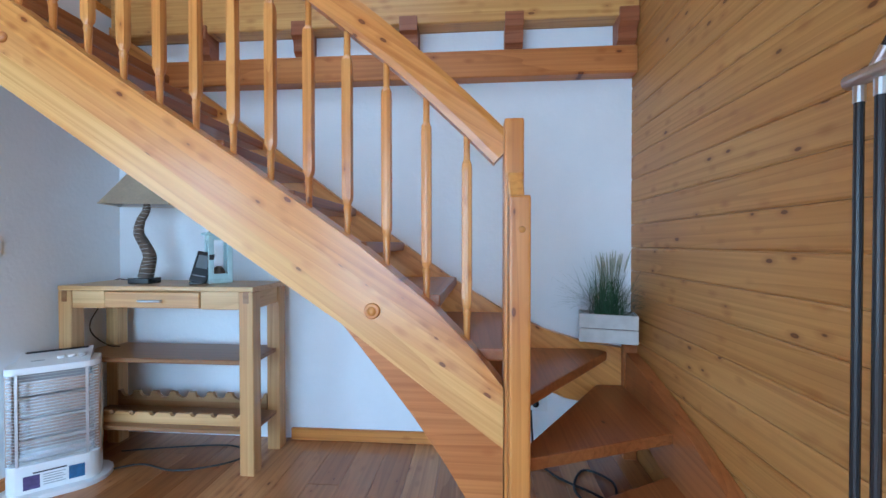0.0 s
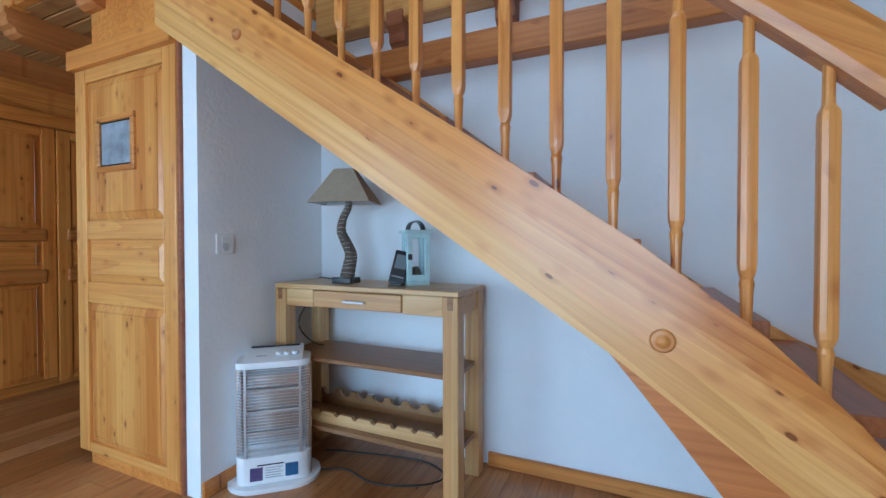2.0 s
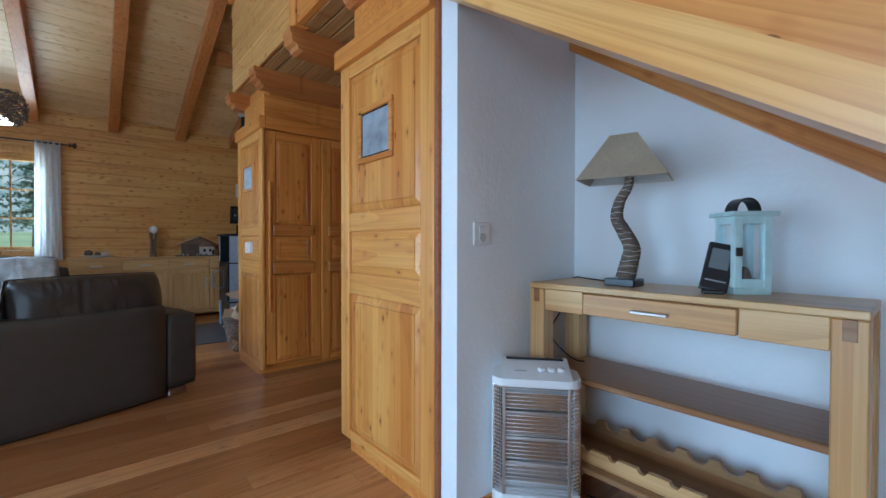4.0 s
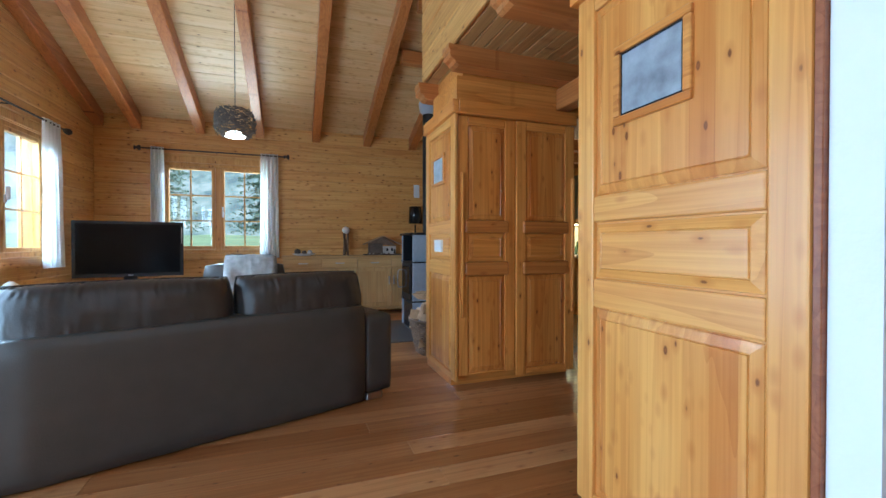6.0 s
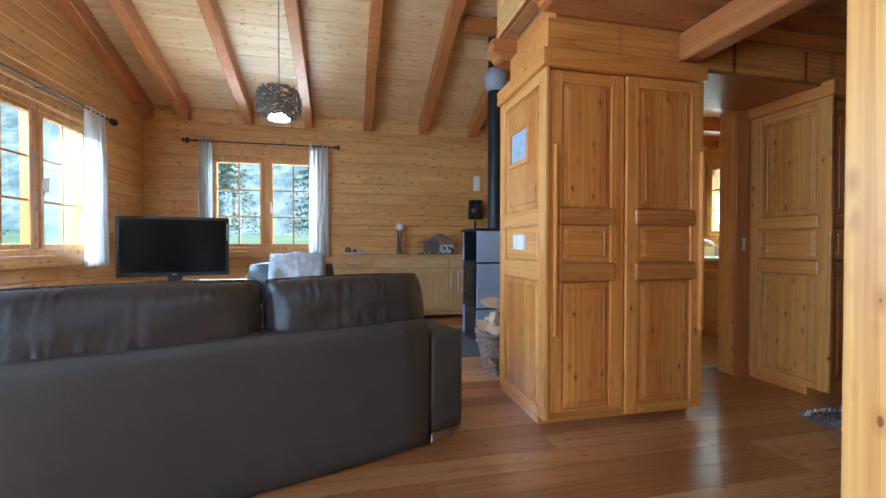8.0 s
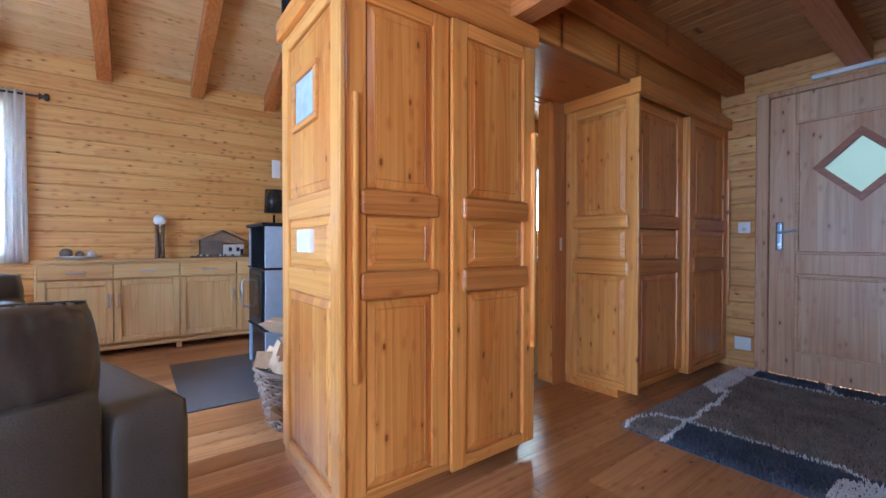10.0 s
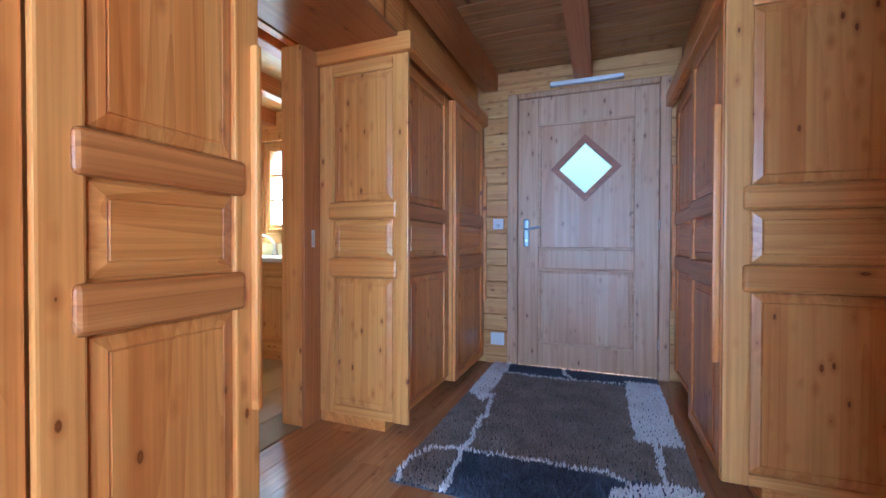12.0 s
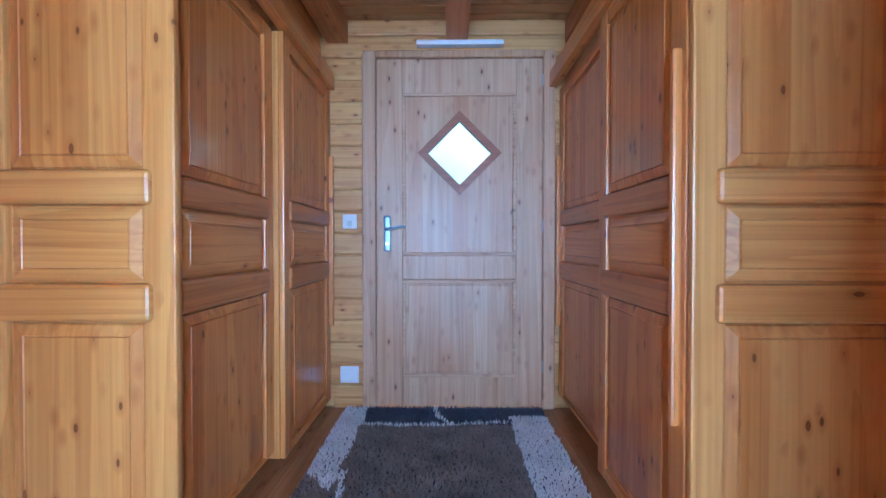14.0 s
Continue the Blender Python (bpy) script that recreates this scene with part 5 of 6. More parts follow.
for k in range(380):
    a = rg.uniform(0, 2 * math.pi)
    sp = rg.uniform(0.05, 1.0) ** 0.85
    blade(gr, (rg.gauss(0.0, 0.03), rg.gauss(0, 0.016), 0.095), (math.cos(a) * sp, math.sin(a) * sp * 0.35), rg.uniform(0.16, 0.32), 0.0015, sp * rg.uniform(0.35, 0.95))
for k in range(70):
    a = rg.choice((0.0, math.pi)) + rg.gauss(0, 0.35)
    sp = rg.uniform(0.75, 1.15)
    blade(gr, (rg.gauss(0.0, 0.03), rg.gauss(0, 0.016), 0.095), (math.cos(a) * sp, math.sin(a) * sp * 0.3), rg.uniform(0.17, 0.27), 0.0013, rg.uniform(0.45, 0.85))
tagged(part("grass", gr, plant_green, pl, "dark green grass blades"), kind="stuff")
gt = bmesh.new()
for k in range(16):
    a = rg.uniform(0, 2 * math.pi)
    r0 = Vector((rg.gauss(0, 0.02) + 0.05 * math.cos(a), 0.03 * math.sin(a), 0.24 + rg.uniform(0, 0.06)))
    tube([r0, r0 + Vector((0.015 * math.cos(a), 0, 0.05)), r0 + Vector((0.03 * math.cos(a), 0, 0.09))], [0.0025, 0.005, 0.001], 5, gt)
tagged(part("plume_tuft", gt, plant_tip, pl, "pale feathery plumes"), kind="stuff")

# tube stand against the clad wall
ts = thing("tube_stand", "black tubular stand with grey clamp joints against the pine wall", "stand", (0.70, 0.8, 0))
for ty in (0.018, -0.022):
    part("tube", rod((0, ty, 0.0), (0, ty, 1.325), 0.008, 12), black_plastic, ts)
    part("collar", rod((0, ty, 1.318), (0, ty, 1.348), 0.0095, 12), steel, ts)
cl = part("clamp", rod((0, 0.04, 1.362), (0, -0.10, 1.362), 0.0145, 16), steel, ts, "grey clamp bar")
part("end_cap", rod((0, 0.040, 1.362), (0, 0.043, 1.362), 0.011, 14), black_plastic, cl)
part("stub", rod((0, -0.012, 1.372), (0, -0.032, 1.40), 0.0095, 12), steel, ts)
part("tube", rod((0, -0.031, 1.399), (0, -0.30, 1.76), 0.008, 12), black_plastic, ts)
part("base", box((-0.08, -0.09, 0.0), (0.07, 0.09, 0.015), 0.004), black_plastic, ts)

# ---- pictures on the wardrobe ends ----
def picture(label, m, w, h, image, border):
    t = thing("picture", label, "picture")
    t.matrix_basis = m
    f = bmesh.new()
    bw = 0.026
    for lo, hi in (((0, 0), (w, bw)), ((0, h - bw), (w, h)), ((0, bw + 0.0005), (bw, h - bw - 0.0005)), ((w - bw, bw + 0.0005), (w, h - bw - 0.0005))):
        box((lo[0], -0.016, lo[1]), (hi[0], 0, hi[1]), 0.003, 1, f)
    part("frame", f, stair_x, t)
    part("mount", box((bw, -0.006, bw), (w - bw, -0.001, h - bw)), border, t)
    part("print", box((bw + 0.008, -0.008, bw + 0.008), (w - bw - 0.008, -0.0062, h - bw - 0.008)), image, t)
    return t


picture("framed grey lake photograph in a pine frame on the wardrobe", pose(-2.66, END_NEAR - 0.012, 1.385), 0.285, 0.255, picture_grey, black_plastic)
picture("framed pale winter photograph in a pine frame on the wardrobe", pose(-4.645, END_NEAR + 0.006, 1.435), 0.275, 0.225, picture_blue, picture_blue)
th = thing("thermostat", "small white thermostat on the wardrobe end", "thermostat", (-4.49, END_NEAR + 0.006, 0.985))
part("case", box((-0.075, -0.022, -0.045), (0.075, 0.0, 0.045), 0.006, 2), white_plastic, th)

# ---- hall rug ----
RX0, RX1, RY0, RY1 = -4.06, -2.915, 2.945, 4.685


def near_line(x, y, pts, w):
    for (ax_, ay), (bx_, by) in zip(pts, pts[1:]):
        vx, vy = bx_ - ax_, by - ay
        t = max(0, min(1, ((x - ax_) * vx + (y - ay) * vy) / (vx * vx + vy * vy)))
        if math.hypot(x - ax_ - t * vx, y - ay - t * vy) < w:
            return True
    return False


def rug_tone(x, y):
    """0 grey-brown, 1 charcoal, 2 off-white."""
    wob = 0.018 * noise.noise((x * 9, y * 9, 0))
    if y > 3.86 + wob + 0.9 * max(0, -3.93 - x) and x < -3.925 + wob:
        return 2
    if 3.64 + wob < y < 4.56 and x > -3.125 + wob:
        return 2
    if y < 3.16 + wob + 0.14 * math.sin((x + 3.28) * 5) and x > -3.24 + wob:
        return 2
    for ln in (((-3.90, 4.0), (-3.87, 3.72), (-3.86, 3.35), (-3.84, 2.95)), ((-4.03, 2.95), (-4.055, 3.12), (-4.0, 3.24), (-3.88, 3.285), (-3.66, 3.282), (-3.25, 3.30), (-3.13, 3.20)), ((-3.03, 3.66), (-3.028, 3.15)), ((-3.94, 4.46), (-3.5, 4.445), (-3.13, 4.50)), ((-3.53, 4.68), (-3.52, 4.56), (-3.44, 4.48))):
        if near_line(x + wob, y + wob, ln, 0.013):
            return 2
    if y > 4.455 or (y < 3.28 and x > -3.85):
        return 1
    return 0


rug_mats = [plain("rug_grey_brown", (0.235, 0.185, 0.15), 0.95, 0, 0.45, 60), plain("rug_charcoal", (0.07, 0.078, 0.105), 0.95, 0, 0.45, 60), plain("rug_off_white", (0.74, 0.72, 0.70), 0.95, 0, 0.22, 60)]
rr_ = random.Random(9)
rv, rf, ri = [], [], []
step = 0.011
ny, nx_ = int((RY1 - RY0) / step), int((RX1 - RX0) / step)
for j in range(ny):
    for i in range(nx_):
        x, y = RX0 + (i + rr_.uniform(0.1, 0.9)) * step, RY0 + (j + rr_.uniform(0.1, 0.9)) * step
        tone = rug_tone(x, y)
        h = rr_.uniform(0.018, 0.030)
        lx, ly = rr_.gauss(0, 0.006), rr_.gauss(0, 0.006)
        a = rr_.uniform(0, 6.28)
        n0 = len(rv)
        for k in range(3):
            rv.append((x + 0.0075 * math.cos(a + k * 2.09), y + 0.0075 * math.sin(a + k * 2.09), 0.004))
        rv.append((x + lx, y + ly, h))
        for k in range(3):
            rf.append((n0 + k, n0 + (k + 1) % 3, n0 + 3))
            ri.append(tone)
rug = thing("rug", "shaggy charcoal and brown rug with off-white lines in the hall", "rug", (0, 0, 0))
rme = bpy.data.meshes.new("pile")
rme.from_pydata(rv, [], rf)
for mm_ in rug_mats:
    rme.materials.append(mm_)
rme.polygons.foreach_set("material_index", ri)
part("shag_layer", rme, None, rug, "shaggy charcoal and brown tufts")
part("backing", box((RX0, RY0, 0.0005), (RX1, RY1, 0.006)), rug_mats[1], rug)

# ---- sofa: its back towards the stairs ----
SA, SB = Vector((-3.62, -0.722, 0)), Vector((-4.15, 0.82, 0))
su = (SB - SA).normalized()
srz = math.degrees(math.atan2(su.y, su.x))
sofa = thing("sofa", "large dark brown leather sofa seen from behind, with loose back cushions", "sofa", (SA.x, SA.y, 0), srz)
SLEN = (SB - SA).length


def soft_box(lo, hi, r, wr=0.004, seed=0, n=5):
    """An upholstered block with rounded edges and slight waviness."""
    b = box(lo, hi)
    bmesh.ops.subdivide_edges(b, edges=b.edges[:], cuts=n, use_grid_fill=True)
    c = [(lo[i] + hi[i]) / 2 for i in range(3)]
    hs = [(hi[i] - lo[i]) / 2 for i in range(3)]
    for v in b.verts:
        d = [v.co[i] - c[i] for i in range(3)]
        inner = [max(-hs[i] + r, min(hs[i] - r, d[i])) for i in range(3)]
        off = Vector([d[i] - inner[i] for i in range(3)])
        if off.length > 1e-6:
            off = off.normalized() * r
        p = Vector([c[i] + inner[i] for i in range(3)]) + off
        wn_ = noise.noise((p.x * 3 + seed, p.y * 3, p.z * 3)) * wr
        v.co = p + Vector((wn_, wn_, wn_))
    for f in b.faces:
        f.smooth = True
    return b


# local x runs along the back, local +y away from the stairs
part("back", soft_box((0.0, 0.0, 0.004), (SLEN, 0.20, 0.618), 0.03, 0.004, 1, 10), leather, sofa, "smooth leather back")
part("seat", soft_box((0.0, 0.16, 0.06), (SLEN, 0.92, 0.42), 0.05, 0.006, 2), leather, sofa)
part("arm", soft_box((SLEN + 0.004, 0.02, 0.045), (SLEN + 0.205, 0.93, 0.545), 0.03, 0.004, 3, 6), leather, sofa)
part("arm", soft_box((-0.185, -0.012, 0.03), (-0.006, 0.93, 0.545), 0.03, 0.004, 4, 6), leather, sofa, "broad flat-topped leather arm")
lc = thing("leather_chair", "dark leather tub chair with a padded arm near the sunny window", "armchair", (-4.79, -1.49, 0), 0)
lc.scale = (0.88, 0.88, 1.0)
part("back", soft_box((-0.34, -0.36, 0.05), (0.34, -0.20, 0.70), 0.06, 0.006, 5), leather, lc)
part("seat", soft_box((-0.30, -0.22, 0.08), (0.30, 0.34, 0.42), 0.05, 0.006, 15), leather, lc)
for sx in (-0.36, 0.22):
    part("arm", soft_box((sx, -0.34, 0.05), (sx + 0.14, 0.36, 0.66), 0.05, 0.006, 16), leather, lc)
for sx, sy in itertools.product((-0.32, 0.27), (-0.30, 0.28)):
    part("foot", box((sx, sy, 0), (sx + 0.05, sy + 0.05, 0.052), 0.003), black_plastic, lc)
part("piping", tube([(-0.003, -0.004, 0.04), (-0.003, -0.004, 0.535)], 0.006, 6), leather, sofa)
for px_ in (SLEN + 0.02, -0.15):
    part("foot", box((px_, 0.03, 0.0), (px_ + 0.11, 0.11, 0.046), 0.004), steel, sofa, "flat metal foot")
for (x0, x1), s_ in (((0.0, SLEN * 0.555), 1.0), ((SLEN * 0.56, SLEN + 0.035), 5.0)):
    b = pillow(x1 - x0, 0.27, 0.30, 120, 44, 0.013, s_, 4.2, 0.013)
    ring_ = [(u * (x1 - x0) / 2 * (1 - 0.05 * u * u * t * t), 0.0, t * 0.155 * (1 - 0.05 * u * u * t * t)) for u, t in [(-1 + k / 10, 1) for k in range(20)] + [(1, 1 - k / 4) for k in range(8)] + [(1 - k / 10, -1) for k in range(20)] + [(-1, -1 + k / 4) for k in range(9)]]
    bc = part("back_cushion", b, soft_leather, sofa, "plump wrinkled leather back cushion", pose((x0 + x1) / 2, 0.175, 0.672, -12, 0, 0))
    part("seam", tube(ring_, 0.005, 6), soft_leather, bc)
solid("cushion", pillow(0.27, 0.11, 0.27, 16, 16, 0.010, 8), linen, "pale cream cushion lying on the sofa arm", "cushion")
cu = bpy.data.objects["cushion"]
cu.matrix_basis = pose(SA.x, SA.y, 0, 0, 0, srz) @ pose(0.045, 0.36, 0.655, -12, 40, 8)

plush = plain("pale_pink_plush", (0.66, 0.57, 0.53), 0.95, 0, 0.12, 60, 0.6, 220)
fur_c = solid("cushion", pillow(0.34, 0.16, 0.34, 18, 16, 0.014, 6.1), plush, "pale pink plush cushion in the corner of the sofa", "cushion")
fur_c.matrix_basis = pose(SA.x, SA.y, 0, 0, 0, srz) @ pose(SLEN - 0.06, 0.50, 0.61, 0, 0, -65) @ pose(0, 0, 0, -10)

# ---- armchair with a fur throw ----
ac = thing("armchair", "dark leather armchair with a pale fur throw over its back", "armchair", (-6.52, -0.14, 0), 0)
part("seat", soft_box((-0.25, -0.30, 0.08), (0.42, 0.30, 0.42), 0.06, 0.006, 11), leather, ac)
part("back", soft_box((-0.38, -0.42, 0.08), (-0.14, 0.42, 0.78), 0.07, 0.006, 12), leather, ac)
for sy in (-1, 1):
    part("arm", soft_box((-0.30, sy * 0.37 - 0.09, 0.05), (0.40, sy * 0.37 + 0.09, 0.62), 0.075, 0.008, 13 + sy), leather, ac)
    for sx in (-0.28, 0.32):
        part("foot", box((sx - 0.03, sy * 0.33 - 0.03, 0), (sx + 0.03, sy * 0.33 + 0.03, 0.085), 0.004), black_plastic, ac)
fb = pillow(0.54, 0.17, 0.50, 30, 24, 0.035, 3.3, 5)
tf = thing("fur_throw", "pale grey fur cushion on the armchair", "cushion", (-6.50, -0.06, 0.44))
part("fur", fb, fur, tf, "", pose(0, 0, 0.20, 0, 0, 90) @ pose(0, 0, 0, -12))

# ---- television on a low oak bench ----
tv = thing("television", "black flat-screen television on a low bench, switched off", "television", (-6.9, -1.28, 0.585), 100)
part("bezel", box((-0.485, -0.03, 0.06), (0.485, 0.03, 0.66), 0.008, 2), black_plastic, tv, "glossy black bezel")
part("screen", box((-0.455, -0.0325, 0.10), (0.455, -0.0305, 0.63), 0.001), screen_black, tv, "dark glass screen")
part("neck", box((-0.06, -0.02, 0.012), (0.06, 0.02, 0.065), 0.004), black_plastic, tv)
part("foot", rounded(0.42, 0.22, 0.0, 0.014, 0.09, None, 0.003), black_plastic, tv)
for k in range(2):
    part("logo_bar", box((-0.02, -0.034, 0.078), (0.02, -0.0305, 0.083)), steel, tv) if k == 0 else part("side_strip", box((0.468, -0.0335, 0.42), (0.473, -0.0305, 0.60)), steel, tv)
tb = thing("tv_bench", "low pale oak television bench", "bench", (-6.95, -1.25, 0))
part("top", box((-0.24, -0.62, 0.545), (0.24, 0.58, 0.585), 0.004), side_y, tb)
part("shelf", box((-0.22, -0.58, 0.22), (0.22, 0.54, 0.24), 0.003), side_y, tb)
part("apron", box((0.20, -0.53, 0.45), (0.22, 0.49, 0.544), 0.003), side_y, tb)
for sx, sy in itertools.product((-0.235, 0.165), (-0.61, 0.50)):
    part("leg", box((sx, sy, 0), (sx + 0.07, sy + 0.07, 0.544), 0.004), side_z, tb)

# ---- sideboard and ornaments ----
sd = thing("sideboard", "pale oak sideboard with drawers and panelled doors along the wall", "sideboard", (-7.45, 0.235, 0))
SW = 1.98
part("top", box((-0.235, -0.012, 0.812), (0.012, SW + 0.012, 0.838), 0.003), side_y, sd)
part("carcass", box((-0.232, 0.0, 0.085), (-0.02, SW, 0.811), 0.003), side_y, sd)
for k in range(4):
    a, b = 0.02 + k * 0.4375, 0.02 + (k + 1) * 0.4375 - 0.006
    a, b = a * SW / 1.79, b * SW / 1.79
    d = part("drawer", box((-0.019, a, 0.675), (0.010, b, 0.795), 0.003), side_y, sd)
    part("handle", box((0.022, (a + b) / 2 - 0.06, 0.726), (0.034, (a + b) / 2 + 0.06, 0.742), 0.002), steel, d, "steel bar handle")
    dd = bmesh.new()
    for lo, hi in (((a, 0.11), (a + 0.05, 0.66)), ((b - 0.05, 0.11), (b, 0.66)), ((a + 0.0505, 0.11), (b - 0.0505, 0.16)), ((a + 0.0505, 0.61), (b - 0.0505, 0.66))):
        box((-0.019, lo[0], lo[1]), (0.010, hi[0], hi[1]), 0.003, 1, dd)
    d = part("door", dd, side_z, sd)
    part("panel", box((-0.019, a + 0.05, 0.16), (-0.002, b - 0.05, 0.61)), side_z, d)
    hy = b - 0.03 if k % 2 == 0 else a + 0.03
    part("handle", box((0.022, hy - 0.008, 0.42), (0.034, hy + 0.008, 0.54), 0.002), steel, d, "steel bar handle")
part("plinth_rail", box((-0.23, 0.0, 0.055), (0.0, SW, 0.084), 0.003), side_y, sd)
for sx, sy in itertools.product((-0.22, -0.06), (0.02, 0.96, SW - 0.06)):
    part("foot", box((sx, sy, 0), (sx + 0.045, sy + 0.045, 0.055), 0.003), side_z, sd)
pt = thing("ornament_dish", "pale oval dish with decorative balls on the sideboard", "dish", (-7.55, 0.51, 0.838))
part("dish", lathe([(0.06, 0), (0.09, 0.004), (0.135, 0.02), (0.150, 0.028), (0.145, 0.031), (0.09, 0.012), (0.01, 0.008)], 24), lime, pt, "", Matrix.Diagonal((0.6, 1.05, 1, 1)))
for by_, r, mt in ((-0.085, 0.042, driftwood), (0.0, 0.030, bark), (0.075, 0.033, lime)):
    part("ball", lathe([(r * math.sin(a), r - r * math.cos(a)) for a in np.linspace(0.15, math.pi - 0.05, 10)], 16), mt, pt, "", pose(0, by_, 0.012))
dl = thing("driftwood_candlestick", "driftwood column with a white ball on the sideboard", "candlestick", (-7.56, 1.075, 0.838))
rd = random.Random(4)
for k in range(12):
    a0, a1 = rd.uniform(0, 6.28), rd.uniform(0, 6.28)
    part("twig", tube(smooth_path([(0.034 * math.cos(a0), 0.034 * math.sin(a0), 0.0), (0.028 * math.cos((a0 + a1) / 2), 0.028 * math.sin((a0 + a1) / 2), 0.16), (0.036 * math.cos(a1), 0.036 * math.sin(a1), 0.315)], 4), 0.009, 6), wicker, dl)
part("ball", lathe([(0.052 * math.sin(a), 0.052 - 0.052 * math.cos(a)) for a in np.linspace(0.1, math.pi - 0.05, 12)], 20), white_plastic, dl, "white ball", pose(0, 0, 0.305))
hut = thing("model_chalet", "model chalet of driftwood and moss on the sideboard", "ornament", (-7.57, 1.60, 0.838))
part("board", box((-0.09, -0.27, 0), (0.09, 0.27, 0.014), 0.003), driftwood, hut)
part("house_wall", box((-0.05, 0.0, 0.014), (0.05, 0.19, 0.13), 0.002), lime, hut)
part("barn_wall", box((-0.05, -0.2, 0.014), (0.05, -0.002, 0.17), 0.002), driftwood, hut)
part("attic", slab([(-0.2, 0.17), (0.19, 0.131), (0.19, 0.15), (0.0, 0.262), (-0.2, 0.18)], "x", -0.045, 0.045), wicker, hut)
for sy, ln_ in ((-1, 0.30), (1, 0.30)):
    part("roof", box((-0.085, min(0, sy * ln_), -0.006), (0.085, max(0, sy * ln_), 0.006), 0.002), logwood, hut, "thatched wooden roof", pose(0, 0.0, 0.278, sy * -24))
for wy in (0.05, 0.12):
    part("model_window", box((0.0505, wy, 0.06), (0.053, wy + 0.03, 0.10)), stove_black, hut)
part("model_door", box((0.0505, 0.158, 0.015), (0.053, 0.185, 0.085)), stove_black, hut)
for k in range(16):
    part("pebble", lathe([(0.008, 0), (0.014, 0.008), (0.010, 0.018)], 7), (lime, driftwood, bark)[k % 3], hut, "", pose(rd.uniform(0.06, 0.085), rd.uniform(-0.24, 0.24), 0.014))
bl = thing("black_lamp", "black-shaded lamp at the end of the sideboard", "lamp", (-7.56, 2.10, 0.838))
part("base", lathe([(0.07, 0), (0.07, 0.012), (0.015, 0.03), (0.012, 0.45)], 18), black_plastic, bl)
part("shade", lathe([(0.10, 0.47), (0.09, 0.72), (0.088, 0.72), (0.098, 0.471)], 22), black_plastic, bl, "black drum shade")
wall_plate("wall_box", "white wall box near the flue", pose(WEST + 0.0005, 2.16, 1.81, 0, 0, 90), 0.09, 0.20, False)

# ---- stove, flue, hearth plate, log basket ----
sv = thing("wood_stove", "tall wood stove with grey soapstone sides and a glass door", "stove", (-6.47, 1.61, 0.011))
part("base_body", box((0.02, 0.03, 0.0), (0.48, 0.43, 0.335), 0.004), stove_black, sv)
part("firebox", box((0.02, 0.02, 0.345), (0.48, 0.43, 0.775), 0.004), stove_black, sv)
up_ = bmesh.new()
box((0.02, 0.41, 0.785), (0.48, 0.43, 1.09), 0.002, 1, up_)
box((0.02, 0.02, 0.785), (0.04, 0.41, 1.09), 0.002, 1, up_)
box((0.46, 0.02, 0.785), (0.48, 0.41, 1.09), 0.002, 1, up_)
part("warming_niche", up_, stove_black, sv)
for z in (0.335, 0.776):
    part("band", box((0.0, 0.0, z), (0.5, 0.445, z + 0.012), 0.003), stove_black, sv)
part("top_plate", box((-0.005, -0.01, 1.09), (0.505, 0.455, 1.115), 0.006, 2), stove_black, sv)
for x0, x1 in ((-0.0, 0.019), (0.481, 0.502)):
    for a, b in ((0.03, 0.333), (0.35, 0.774), (0.79, 1.088)):
        part("stone_side", box((x0, 0.012, a), (x1, 0.44, b), 0.006, 2), stone, sv, "grey soapstone slab")
dv = part("stove_door", box((0.05, 0.0, 0.36), (0.45, 0.018, 0.765), 0.006, 2), stove_black, sv)
part("door_glass", box((0.09, -0.003, 0.42), (0.41, -0.0005, 0.73), 0.001), screen_black, dv, "dark fire glass")
part("handle", tube(smooth_path([(0.065, -0.002, 0.47), (0.065, -0.05, 0.49), (0.065, -0.05, 0.66), (0.065, -0.002, 0.68)]), 0.008), steel, dv, "curved steel handle")
part("log_niche", box((0.06, 0.024, 0.03), (0.44, 0.029, 0.31)), black_plastic, sv)
fl = thing("flue_pipe", "black steel flue pipe rising from the stove", "flue", (-6.13, 1.86, 1.127))
part("pipe", rod((0, 0, 0), (0, 0, 2.1), 0.072, 24), stove_black, fl)
part("collar", lathe([(0.074, 1.36), (0.10, 1.40), (0.115, 1.47), (0.115, 1.50), (0.09, 1.56), (0.074, 1.58)], 24), grey_plastic, fl, "flared grey collar")
solid("hearth_plate", box((-6.80, 1.10, 0.001), (-5.63, 2.26, 0.010), 0.002), slate, "dark slate-grey floor plate under the stove", "floor plate")
bk = thing("log_basket", "grey wicker basket filled with split firewood beside the stove", "basket", (-5.19, 1.63, 0.0))
NB = 40
for k in range(NB):
    a = k * 2 * math.pi / NB
    part("stake", tube([(0.235 * math.cos(a), 0.17 * math.sin(a), 0.0), (0.30 * math.cos(a), 0.24 * math.sin(a), 0.31)], 0.006, 5), wicker, bk)
for r in range(15):
    z = 0.012 + r * 0.0205
    pts = []
    for k in range(2 * NB + 1):
        a = k * math.pi / NB
        off = 0.008 * (1 if (k // 2 + r) % 2 == 0 else -1) * abs(math.sin(k * math.pi / 2 + 0.3))
        pts.append(((0.235 + 0.065 * z / 0.31 + off) * math.cos(a), (0.17 + 0.07 * z / 0.31 + off) * math.sin(a), z))
    part("weave", tube(pts, 0.009, 5), wicker, bk)
part("rim", tube([(0.303 * math.cos(a), 0.243 * math.sin(a), 0.315) for a in np.linspace(0, 2 * math.pi, 33)], 0.012, 6), wicker, bk)
